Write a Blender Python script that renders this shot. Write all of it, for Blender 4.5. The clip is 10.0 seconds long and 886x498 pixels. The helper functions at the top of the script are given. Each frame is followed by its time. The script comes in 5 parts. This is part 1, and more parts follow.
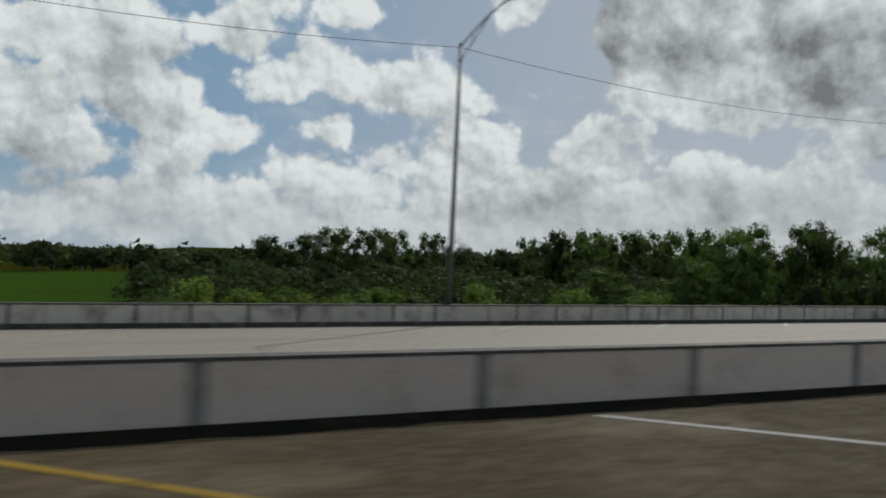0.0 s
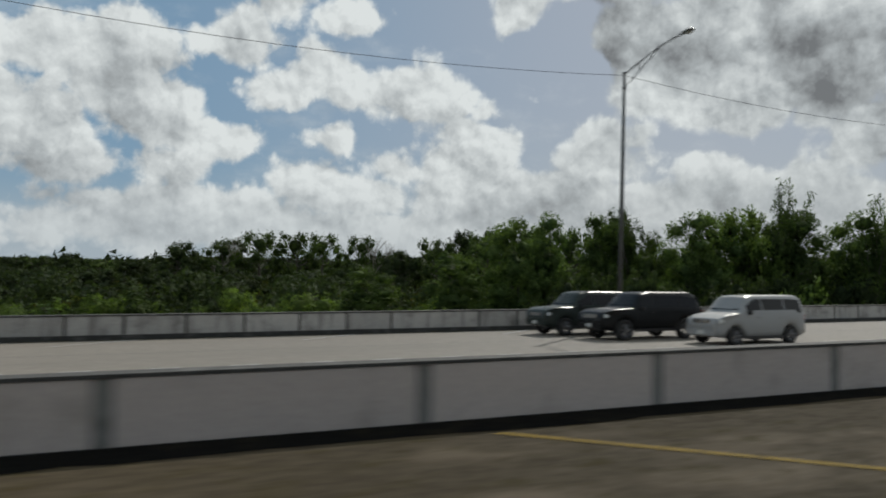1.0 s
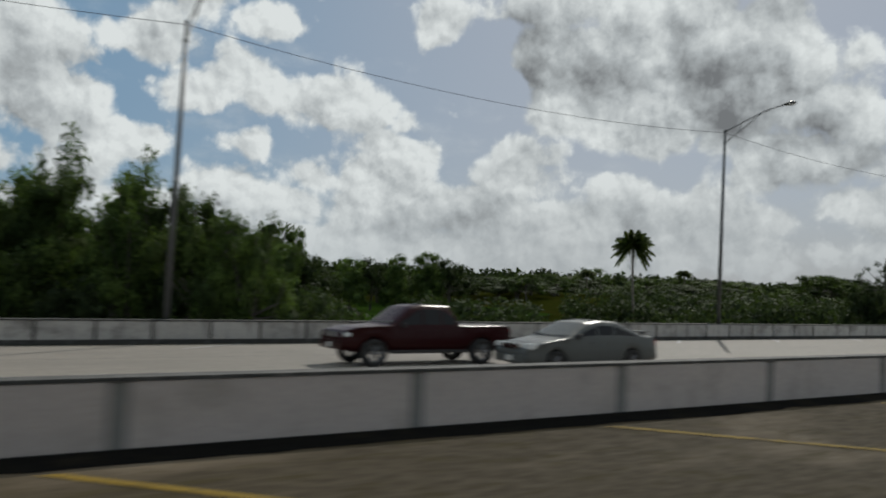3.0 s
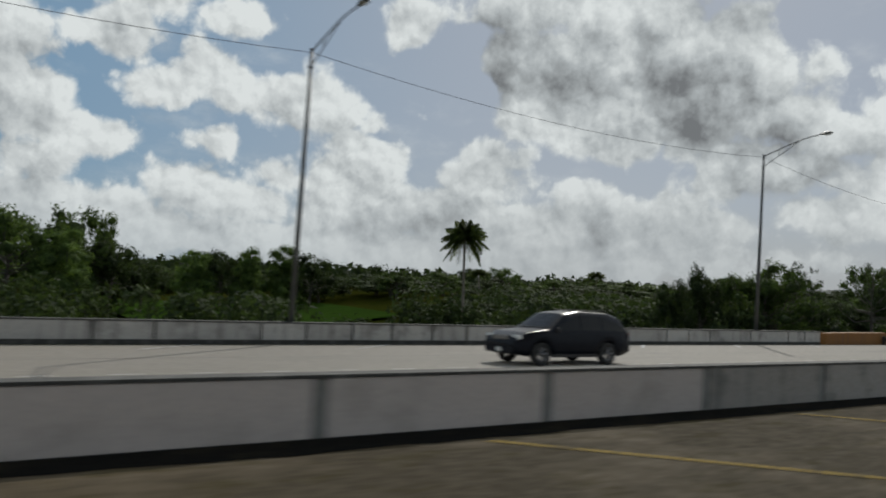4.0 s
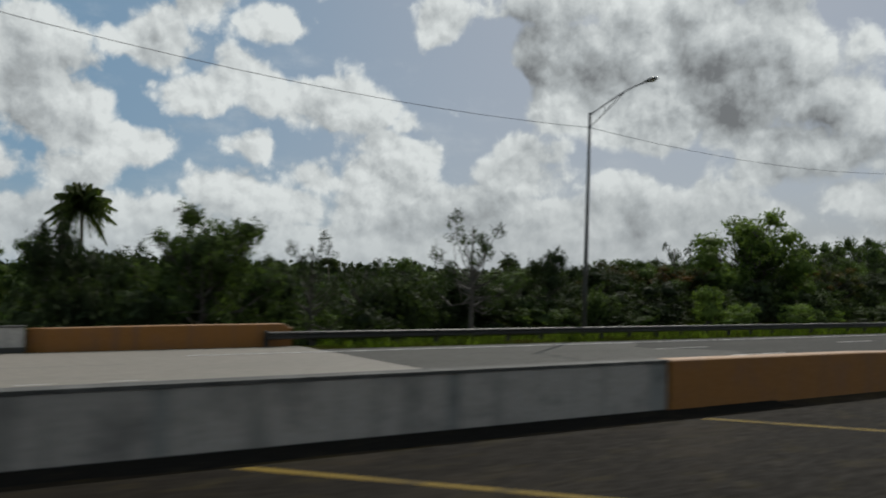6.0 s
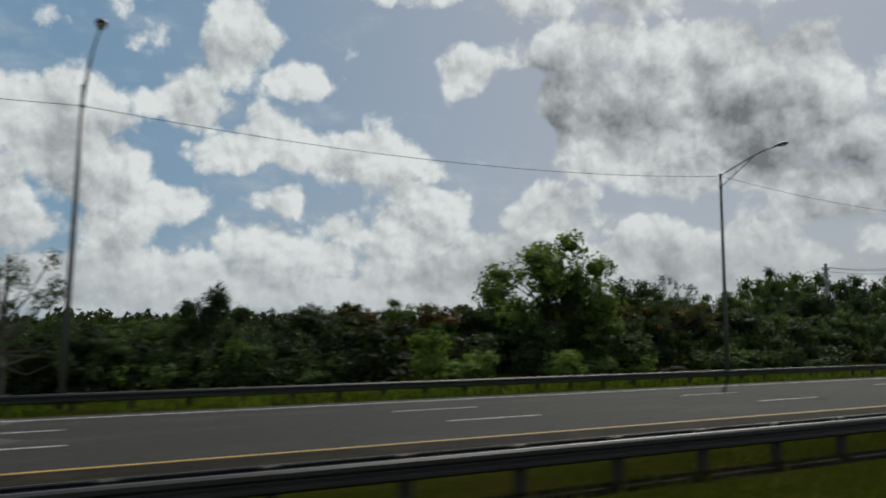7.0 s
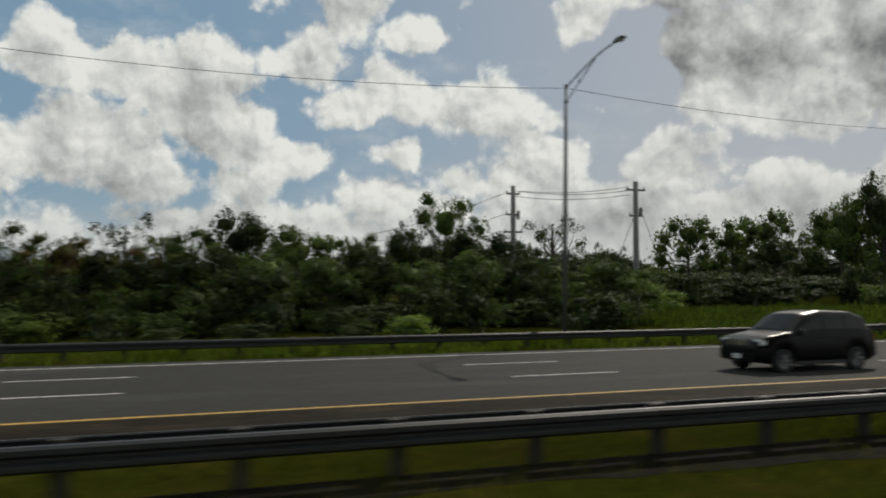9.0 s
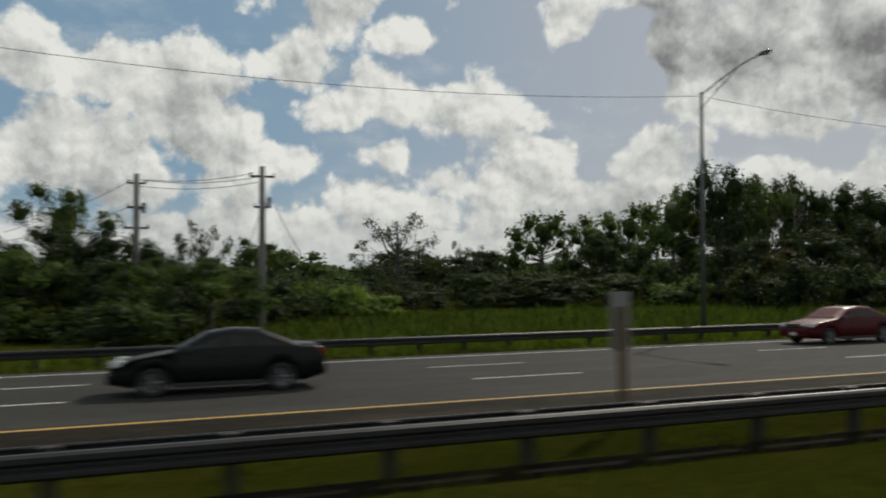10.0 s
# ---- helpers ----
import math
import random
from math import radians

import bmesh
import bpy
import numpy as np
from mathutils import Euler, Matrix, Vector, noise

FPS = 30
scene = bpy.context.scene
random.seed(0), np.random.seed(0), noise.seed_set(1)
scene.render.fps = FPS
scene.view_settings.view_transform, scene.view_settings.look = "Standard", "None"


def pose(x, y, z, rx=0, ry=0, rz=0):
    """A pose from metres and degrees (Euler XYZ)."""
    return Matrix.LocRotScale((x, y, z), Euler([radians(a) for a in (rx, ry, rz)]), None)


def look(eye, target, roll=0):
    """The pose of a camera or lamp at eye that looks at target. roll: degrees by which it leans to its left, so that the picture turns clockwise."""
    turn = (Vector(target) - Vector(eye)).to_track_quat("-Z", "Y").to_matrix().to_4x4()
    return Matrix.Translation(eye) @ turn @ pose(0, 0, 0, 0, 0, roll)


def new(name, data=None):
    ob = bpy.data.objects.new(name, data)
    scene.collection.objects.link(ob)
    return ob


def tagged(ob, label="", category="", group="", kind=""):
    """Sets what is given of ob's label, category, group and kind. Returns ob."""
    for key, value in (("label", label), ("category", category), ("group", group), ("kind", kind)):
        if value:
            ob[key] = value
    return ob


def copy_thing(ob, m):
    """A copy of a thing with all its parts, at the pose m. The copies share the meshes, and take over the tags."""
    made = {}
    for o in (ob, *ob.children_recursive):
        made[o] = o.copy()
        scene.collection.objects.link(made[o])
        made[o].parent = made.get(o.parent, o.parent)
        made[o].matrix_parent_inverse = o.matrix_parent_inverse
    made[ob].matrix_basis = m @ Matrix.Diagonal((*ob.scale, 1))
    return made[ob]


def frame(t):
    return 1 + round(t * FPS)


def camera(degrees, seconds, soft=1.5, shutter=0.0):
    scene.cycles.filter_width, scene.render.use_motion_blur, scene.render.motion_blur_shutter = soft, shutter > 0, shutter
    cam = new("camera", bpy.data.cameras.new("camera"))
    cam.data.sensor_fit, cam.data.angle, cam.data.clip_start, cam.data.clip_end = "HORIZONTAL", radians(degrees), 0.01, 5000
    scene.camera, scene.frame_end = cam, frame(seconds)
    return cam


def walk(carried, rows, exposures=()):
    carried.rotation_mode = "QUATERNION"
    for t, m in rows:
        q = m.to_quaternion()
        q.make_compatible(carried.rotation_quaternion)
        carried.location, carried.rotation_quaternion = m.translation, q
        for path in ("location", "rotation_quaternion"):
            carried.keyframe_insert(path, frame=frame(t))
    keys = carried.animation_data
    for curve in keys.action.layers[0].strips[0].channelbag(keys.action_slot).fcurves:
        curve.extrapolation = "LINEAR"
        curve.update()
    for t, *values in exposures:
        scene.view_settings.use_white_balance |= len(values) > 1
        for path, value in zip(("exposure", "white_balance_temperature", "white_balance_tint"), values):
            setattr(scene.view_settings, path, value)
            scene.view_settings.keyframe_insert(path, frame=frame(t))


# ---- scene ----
cam = camera(62.28, 10.0, soft=1.9, shutter=0.25)
PATH = [
    (0, (0.103, -0.412, 2.359), (4.153, 8.730, 2.524), 1.76),
    (0.5, (12.337, -0.207, 2.359), (16.483, 8.890, 2.585), 1.76),
    (1, (24.520, -0.129, 2.359), (28.522, 9.033, 2.596), 0.77),
    (1.5, (36.982, -0.231, 2.359), (40.918, 8.958, 2.636), 0.54),
    (2, (49.317, -0.091, 2.359), (53.934, 8.774, 2.673), 1.32),
    (2.5, (61.486, -0.261, 2.359), (66.180, 8.562, 2.711), 2.08),
    (3, (73.748, -0.220, 2.359), (78.764, 8.420, 2.786), 2.32),
    (4.3, (105.427, 0.059, 2.359), (110.840, 8.455, 2.826), 3.16),
    (4.5, (110.343, -0.154, 2.359), (115.586, 8.353, 2.748), 3.26),
    (5, (122.816, -0.017, 2.359), (127.761, 8.670, 2.650), 1.57),
    (5.5, (135.020, 0.009, 2.359), (139.794, 8.791, 2.666), 0.89),
    (6, (147.242, 0.072, 2.359), (152.217, 8.737, 2.779), 1.34),
    (6.2, (152.224, -0.041, 2.359), (157.073, 8.689, 2.872), 1.23),
    (7.3, (179.780, 0.013, 2.359), (184.114, 8.952, 3.508), -0.67),
    (7.5, (184.787, -0.051, 2.359), (188.540, 9.165, 3.340), -0.40),
    (8, (197.324, 0.405, 2.359), (201.502, 9.482, 2.746), 2.42),
    (8.5, (210.060, 0.513, 2.359), (213.419, 9.925, 2.719), 0.69),
    (9, (222.800, 0.583, 2.359), (225.941, 10.068, 2.774), 0.09),
    (9.5, (235.366, 0.738, 2.359), (238.348, 10.273, 2.790), -0.41),
    (10, (248.020, 0.617, 2.359), (251.300, 10.054, 2.792), -0.59),
]
walk(cam, [(t, look(eye, target, roll)) for t, eye, target, roll in PATH], [(0.0, -0.09, 6300, 8.3), (7.3, -0.13, 6330, 8.3), (8.0, -0.09, 6680, 8.8), (10.0, -0.04, 6740, 9.3)])

# ---- world, sun, exposure ----
SUN_AZ, SUN_EL = radians(49.5), radians(43.0)
SUN_TO = Vector((math.sin(SUN_AZ) * math.cos(SUN_EL), math.cos(SUN_AZ) * math.cos(SUN_EL), math.sin(SUN_EL)))
scene.view_settings.exposure = 0.0

world = bpy.data.worlds.new("sky")
scene.world = world
world.use_nodes = True


class Nodes:
    """Short way to chain shader nodes."""

    def __init__(self, tree):
        self.tree = tree
        tree.nodes.clear()

    def add(self, kind):
        return self.tree.nodes.new(kind)

    def put(self, socket, value):
        if isinstance(value, bpy.types.NodeSocket):
            self.tree.links.new(value, socket)
        elif value is not None:
            socket.default_value = value

    def math(self, op, a, b=None, c=None, clamp=False):
        n = self.add("ShaderNodeMath")
        n.operation, n.use_clamp = op, clamp
        for i, v in enumerate((a, b, c)):
            self.put(n.inputs[i], v)
        return n.outputs[0]

    def vec(self, op, a, b=None, c=None, out=0):
        n = self.add("ShaderNodeVectorMath")
        n.operation = op
        for i, v in enumerate((a, b, c)):
            self.put(n.inputs[i], v)
        return n.outputs[out]

    def noise(self, vector, scale, detail=4.0, rough=0.55, out=0):
        n = self.add("ShaderNodeTexNoise")
        self.put(n.inputs["Vector"], vector)
        self.put(n.inputs["Scale"], scale)
        self.put(n.inputs["Detail"], detail)
        self.put(n.inputs["Roughness"], rough)
        return n.outputs[out]

    def span(self, v, a, b, c=0.0, d=1.0, smooth=True):
        n = self.add("ShaderNodeMapRange")
        n.interpolation_type = "SMOOTHSTEP" if smooth else "LINEAR"
        for i, q in enumerate((v, a, b, c, d)):
            self.put(n.inputs[i], q)
        return n.outputs[0]

    def mix(self, f, a, b, kind="MIX"):
        n = self.add("ShaderNodeMix")
        n.data_type, n.blend_type = "RGBA", kind
        self.put(n.inputs[0], f)
        for s, v in ((n.inputs[6], a), (n.inputs[7], b)):
            self.put(s, (*v, 1.0) if isinstance(v, tuple) and len(v) == 3 else v)
        return n.outputs[2]

    def xyz(self, x, y, z=0.0):
        n = self.add("ShaderNodeCombineXYZ")
        for i, v in enumerate((x, y, z)):
            self.put(n.inputs[i], v)
        return n.outputs[0]


W = Nodes(world.node_tree)
way = W.add("ShaderNodeTexCoord").outputs["Generated"]
parts_of = W.add("ShaderNodeSeparateXYZ")
W.put(parts_of.inputs[0], way)
azim = W.math("MULTIPLY", W.math("ARCTAN2", parts_of.outputs[0], parts_of.outputs[1]), 57.2958)
elev = W.math("MULTIPLY", W.math("ARCSINE", parts_of.outputs[2]), 57.2958)

# cumulus heaps: azimuth, elevation, half width, half height in degrees
HEAPS = (
    (-5.8, 15.1, 3.7, 2.2), (-0.5, 14.8, 4.4, 3.0), (1.5, 11.4, 3.6, 2.8), (5.1, 9.3, 4.2, 1.6), (8.1, 16.6, 3.1, 2.4), (10.3, 13.4, 3.1, 1.4),
    (14.9, 14.4, 3.7, 1.9), (20.4, 13.5, 4.2, 2.0), (23.6, 12.7, 2.4, 1.5), (-5.2, 9.2, 3.0, 2.6), (-4.0, 6.8, 4.0, 1.5), (2.6, 6.9, 2.3, 1.4),
    (14.2, 9.5, 2.1, 0.9), (11.6, 6.2, 2.7, 1.9), (14.3, 6.1, 2.6, 1.8), (20.0, 7.7, 3.7, 1.5), (17.4, 5.6, 4.8, 1.7), (27.4, 12.0, 1.1, 1.2),
    (26.5, 9.8, 2.7, 1.8), (24.8, 7.6, 4.2, 2.2), (35.9, 9.9, 2.8, 1.7), (35.5, 7.8, 4.0, 1.9),
)
HEAPS_RIGHT = (
    (38.4, 17.2, 3.9, 2.8), (44.4, 16.8, 5.8, 3.4), (39.3, 13.0, 4.1, 1.7), (45.0, 11.5, 4.6, 1.7), (51.5, 13.6, 4.5, 3.5), (44.1, 6.9, 3.1, 1.6),
    (47.0, 6.1, 3.4, 1.9), (50.3, 6.6, 2.1, 1.4), (53.0, 8.1, 2.4, 1.1), (53.5, 18.5, 4.2, 2.3), (57.8, 12.9, 3.6, 2.3), (61.0, 11.6, 3.0, 1.8),
    (58.6, 9.0, 3.9, 1.7), (61.5, 6.1, 4.1, 1.9), (54.6, 10.2, 3.4, 1.6), (48.0, 14.2, 6.0, 2.6), (50.0, 17.5, 6.0, 3.0), (41.5, 14.8, 4.0, 2.0), (66.0, 12.0, 4.0, 5.0),
)
HEAPS_HIGH = (
    (11.3, 21.3, 2.6, 3.0), (16.3, 18.6, 2.2, 1.4), (29.6, 20.0, 1.8, 1.4), (38.5, 21.1, 5.0, 2.2), (46.6, 20.4, 6.4, 2.6), (26.0, 27.0, 6.0, 2.0),
    (44.0, 28.0, 14.0, 5.0), (-10.2, 15.4, 2.4, 2.6), (-9.5, 9.5, 4.0, 2.8), (-16.0, 9.0, 4.0, 5.0), (-4.0, 28.0, 6.0, 3.0),
)
HEAPS_LOW = ((29.0, 5.4, 10.0, 2.3), (4.0, 4.0, 12.0, 1.8), (44.0, 4.8, 14.0, 2.4), (20.0, 2.6, 40.0, 1.9), (49.0, 15.5, 11.0, 5.0), (41.0, 14.5, 5.0, 3.2))
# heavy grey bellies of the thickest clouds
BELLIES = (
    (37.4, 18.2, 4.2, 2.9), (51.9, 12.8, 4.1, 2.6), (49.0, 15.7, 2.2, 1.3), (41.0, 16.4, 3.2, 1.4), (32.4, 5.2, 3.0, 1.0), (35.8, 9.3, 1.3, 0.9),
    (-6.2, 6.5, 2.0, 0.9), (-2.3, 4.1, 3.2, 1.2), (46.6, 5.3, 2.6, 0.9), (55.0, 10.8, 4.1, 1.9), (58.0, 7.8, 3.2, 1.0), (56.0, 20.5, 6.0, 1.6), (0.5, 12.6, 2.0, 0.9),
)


def nearest_of(spot, heaps, soft):
    """Distance from the outlines of a set of heaps, below zero inside."""
    near = None
    for az, el, rx, ry in heaps:
        d = W.vec("LENGTH", W.vec("MULTIPLY_ADD", spot, (1 / rx, 1 / ry, 0.0), (-az / rx, -el / ry, 0.0)), out=1)
        d = W.math("MULTIPLY", W.math("SUBTRACT", d, 1.0), min(rx, ry, 2.6) / 2.2)
        near = d if near is None else W.math("SMOOTH_MIN", near, d, soft)
    return near


def cloud_relief(shift):
    """Billows of the clouds' surface, looked up a little to the side of a direction."""
    grain = W.vec("ADD", way, (shift[0] * 0.0175, -shift[0] * 0.008, shift[1] * 0.0175))
    curl = W.vec("ADD", grain, W.vec("MULTIPLY", W.vec("SUBTRACT", W.noise(grain, 38.0, 3.0, 0.55, out=1), (0.5, 0.5, 0.5)), (0.020, 0.020, 0.020)))
    cells = W.add("ShaderNodeTexVoronoi")
    cells.feature, cells.normalize = "SMOOTH_F1", True
    W.put(cells.inputs["Vector"], curl)
    cells.inputs["Scale"].default_value = 15.0
    cells.inputs["Detail"].default_value = 4.0
    cells.inputs["Roughness"].default_value = 0.52
    cells.inputs["Smoothness"].default_value = 0.3
    puffs = W.math("SUBTRACT", 0.62, W.math("MULTIPLY", cells.outputs["Distance"], 1.9))
    fluff = W.math("SUBTRACT", W.noise(curl, 15.0, 8.0, 0.56), 0.5)
    return W.math("ADD", W.math("MULTIPLY", puffs, 1.35), W.math("MULTIPLY", fluff, 1.05))


def cloud_depth(shift):
    """How deep inside the clouds a direction lies, looked up a little to the side of it."""
    spot = W.xyz(W.math("ADD", azim, shift[0]), W.math("ADD", elev, shift[1]))
    grain = W.vec("ADD", way, (shift[0] * 0.0175, 0.0, shift[1] * 0.0175))
    big = W.vec("SUBTRACT", W.noise(grain, 14.0, 2.0, 0.5, out=1), (0.5, 0.5, 0.5))
    spot = W.vec("ADD", spot, W.vec("MULTIPLY", big, (3.4, 2.2, 0.0)))
    near = nearest_of(spot, HEAPS + HEAPS_RIGHT + HEAPS_HIGH + HEAPS_LOW, 0.2)
    loose = W.math("MULTIPLY", W.math("SUBTRACT", W.noise(grain, 3.2, 5.0, 0.6), 0.74), 2.0)
    aside = W.span(W.math("ABSOLUTE", W.math("SUBTRACT", azim, 24.0)), 44.0, 60.0, 0.0, 0.5)
    return W.math("MAXIMUM", W.math("MULTIPLY", near, -1.0), W.math("ADD", loose, aside)), spot


rough, rough_lit, rough_far = cloud_relief((0.0, 0.0)), cloud_relief((0.3, 0.45)), cloud_relief((1.0, 1.7))
(inside, spot), (inside_far, _) = cloud_depth((0.0, 0.0)), cloud_depth((1.0, 1.7))
here, above = W.math("ADD", W.math("ADD", inside, 0.02), rough), W.math("ADD", inside_far, rough_far)
cover = W.span(here, -0.10, 0.30)
veil = W.span(W.noise(W.vec("MULTIPLY", way, (1.0, 1.0, 2.2)), 7.0, 6.0, 0.62), 0.50, 0.78, 0.0, 0.32)
cover = W.math("MAXIMUM", cover, veil)
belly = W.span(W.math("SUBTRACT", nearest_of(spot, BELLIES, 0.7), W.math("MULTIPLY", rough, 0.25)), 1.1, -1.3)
small = W.span(W.math("SUBTRACT", rough_lit, rough), -0.34, 0.34, -0.23, 0.23, False)
large = W.span(W.math("SUBTRACT", rough_far, rough), -0.9, 0.9, -0.27, 0.27, False)
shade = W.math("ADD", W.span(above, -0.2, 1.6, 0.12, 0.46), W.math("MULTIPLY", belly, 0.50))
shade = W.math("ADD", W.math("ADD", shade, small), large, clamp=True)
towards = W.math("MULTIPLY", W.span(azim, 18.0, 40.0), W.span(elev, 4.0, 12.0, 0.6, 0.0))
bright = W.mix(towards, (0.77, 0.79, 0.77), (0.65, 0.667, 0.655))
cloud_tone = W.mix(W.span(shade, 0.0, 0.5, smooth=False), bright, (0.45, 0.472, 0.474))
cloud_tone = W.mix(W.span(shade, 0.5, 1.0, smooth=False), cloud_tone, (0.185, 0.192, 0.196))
sky = W.add("ShaderNodeTexSky")
sky.sky_type, sky.sun_disc, sky.sun_elevation, sky.sun_rotation = "NISHITA", False, SUN_EL, SUN_AZ
sky.dust_density = 1.2
blue = W.vec("MULTIPLY", sky.outputs[0], (0.058, 0.058, 0.060))
blue = W.mix(0.75, blue, W.mix(W.span(azim, -4.0, 42.0), (0.20, 0.335, 0.465), (0.385, 0.42, 0.465)))
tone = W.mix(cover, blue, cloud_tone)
haze = W.span(elev, 0.3, 7.5, 0.62, 0.0)
tone = W.mix(haze, tone, W.mix(W.span(azim, 5.0, 42.0), (0.48, 0.515, 0.53), (0.40, 0.42, 0.43)))
back = W.add("ShaderNodeBackground")
W.put(back.inputs[0], tone)
back.inputs[1].default_value = 1.0
W.tree.links.new(back.outputs[0], W.add("ShaderNodeOutputWorld").inputs[0])

sun = new("sun", bpy.data.lights.new("sun", "SUN"))
sun.data.energy, sun.data.angle, sun.data.color = 5.0, radians(0.6), (1.0, 0.93, 0.82)
sun.matrix_world = look(SUN_TO * 50, (0, 0, 0))

# ---- materials ----


def surface(name, base, rough=0.8, metal=0.0, spots=None, spot_scale=1.5, spot_amount=0.5, grain=30.0, grain_amount=0.25,
            bump=0.15, streak=None, island=0.0, per_object=0.0, stretch=(1.0, 1.0, 1.0), spec=0.5, coat=0.0):
    """A painted, mineral or metal surface with stains at a large scale and grain at a small one."""
    m = bpy.data.materials.new(name)
    m.use_nodes = True
    n = Nodes(m.node_tree)
    place = n.add("ShaderNodeNewGeometry")
    where = n.vec("MULTIPLY", place.outputs["Position"], stretch)
    fine = n.noise(where, grain, 5.0, 0.6)
    col = n.mix(n.span(fine, 0.3, 0.7, 0.0, grain_amount), base, tuple(c * 0.45 for c in base))
    if spots:
        blot = n.noise(where, spot_scale, 6.0, 0.62)
        col = n.mix(n.span(blot, 0.48, 0.72, 0.0, spot_amount), col, spots)
    if streak:
        thin = n.noise(n.vec("MULTIPLY", where, (1.0, 1.0, 0.08)), 2.6, 5.0, 0.65)
        col = n.mix(n.span(thin, 0.50, 0.70, 0.0, 0.75), col, streak)
    if island or per_object:
        pick = place.outputs["Random Per Island"] if island else n.add("ShaderNodeObjectInfo").outputs["Random"]
        amount = island or per_object
        col = n.mix(1.0, col, n.xyz(*[n.span(pick, 0.0, 1.0, 1.0 - amount, 1.0 + amount, False)] * 3), "MULTIPLY")
    b = n.add("ShaderNodeBsdfPrincipled")
    n.put(b.inputs["Base Color"], col)
    n.put(b.inputs["Roughness"], n.span(fine, 0.2, 0.8, max(rough - 0.1, 0.02), min(rough + 0.1, 1.0)))
    b.inputs["Metallic"].default_value = metal
    b.inputs["Diffuse Roughness"].default_value = 1.0 if rough > 0.78 else 0.0
    b.inputs["Specular IOR Level"].default_value = spec
    b.inputs["Coat Weight"].default_value = coat
    if bump:
        k = n.add("ShaderNodeBump")
        k.inputs["Strength"].default_value = bump
        k.inputs["Distance"].default_value = 0.02
        n.put(k.inputs["Height"], fine)
        n.put(b.inputs["Normal"], k.outputs[0])
    n.tree.links.new(b.outputs[0], n.add("ShaderNodeOutputMaterial").inputs[0])
    return m


def leafage(name, base, light, amount=0.32, glow=0.28):
    """Leaves: colour varies from leaf to leaf and tree to tree, and some light comes through them."""
    m = bpy.data.materials.new(name)
    m.use_nodes = True
    n = Nodes(m.node_tree)
    geo = n.add("ShaderNodeNewGeometry")
    leaf_pick, tree_pick = geo.outputs["Random Per Island"], n.add("ShaderNodeObjectInfo").outputs["Random"]
    patch = n.noise(geo.outputs["Position"], 0.45, 3.0, 0.6)
    col = n.mix(n.span(patch, 0.35, 0.68), base, light)
    scale = n.math("MULTIPLY", n.span(leaf_pick, 0.0, 1.0, 1.0 - amount, 1.0 + amount, False), n.span(tree_pick, 0.0, 1.0, 0.75, 1.25, False))
    col = n.mix(1.0, col, n.xyz(scale, scale, n.math("MULTIPLY", scale, 0.9)), "MULTIPLY")
    b = n.add("ShaderNodeBsdfPrincipled")
    grain = n.noise(geo.outputs["Position"], 5.5, 4.0, 0.7)
    col = n.mix(1.0, col, n.xyz(*[n.span(grain, 0.3, 0.7, 0.62, 1.38)] * 3), "MULTIPLY")
    k = n.add("ShaderNodeBump")
    k.inputs["Strength"].default_value = 0.9
    k.inputs["Distance"].default_value = 0.12
    n.put(k.inputs["Height"], grain)
    n.put(b.inputs["Normal"], k.outputs[0])
    n.put(b.inputs["Base Color"], col)
    b.inputs["Roughness"].default_value = 0.6
    b.inputs["Specular IOR Level"].default_value = 0.02
    t = n.add("ShaderNodeBsdfTranslucent")
    n.put(t.inputs[0], n.mix(1.0, col, (1.35, 1.55, 0.75), "MULTIPLY"))
    s = n.add("ShaderNodeMixShader")
    s.inputs[0].default_value = glow
    n.tree.links.new(b.outputs[0], s.inputs[1])
    n.tree.links.new(t.outputs[0], s.inputs[2])
    n.tree.links.new(s.outputs[0], n.add("ShaderNodeOutputMaterial").inputs[0])
    return m


M_DECK = surface("concrete_deck", (0.200, 0.174, 0.140), 0.85, spots=(0.14, 0.121, 0.097), spot_scale=0.35, spot_amount=0.55, grain=9.0, grain_amount=0.3, stretch=(0.35, 1.0, 1.0))
M_ASPHALT = surface("asphalt", (0.0315, 0.0315, 0.0280), 0.9, spec=0.1, spots=(0.050, 0.0500, 0.044), spot_scale=0.5, spot_amount=0.6, grain=14.0, grain_amount=0.4, stretch=(0.3, 1.0, 1.0))
M_DARKSHOULDER = surface("dark_brown_pavement", (0.015, 0.0118, 0.0078), 0.9, spec=0.05, streak=(0.034, 0.026, 0.010), spots=(0.046, 0.034, 0.021), spot_scale=0.6, spot_amount=0.75, grain=11.0, grain_amount=0.55, bump=0.3, stretch=(0.5, 1.0, 1.0))
M_SHOULDER = surface("worn_brown_pavement", (0.088, 0.070, 0.045), 0.9, spec=0.04, streak=(0.058, 0.046, 0.018), spots=(0.19, 0.15, 0.105), spot_scale=0.42, spot_amount=0.9, grain=7.0, grain_amount=0.55, bump=0.3, stretch=(0.5, 1.0, 1.0))
M_WHITEWASH = surface("worn_white_wall_paint", (0.43, 0.387, 0.362), 0.85, spots=(0.25, 0.228, 0.205), spot_scale=0.9, spot_amount=0.65, grain=16.0, grain_amount=0.22, per_object=0.06)
M_DIRTY = surface("dirty_white_wall_paint", (0.27, 0.252, 0.232), 0.88, spots=(0.10, 0.097, 0.09), spot_scale=1.6, spot_amount=0.75, grain=14.0, grain_amount=0.35, streak=(0.12, 0.117, 0.108), per_object=0.12)
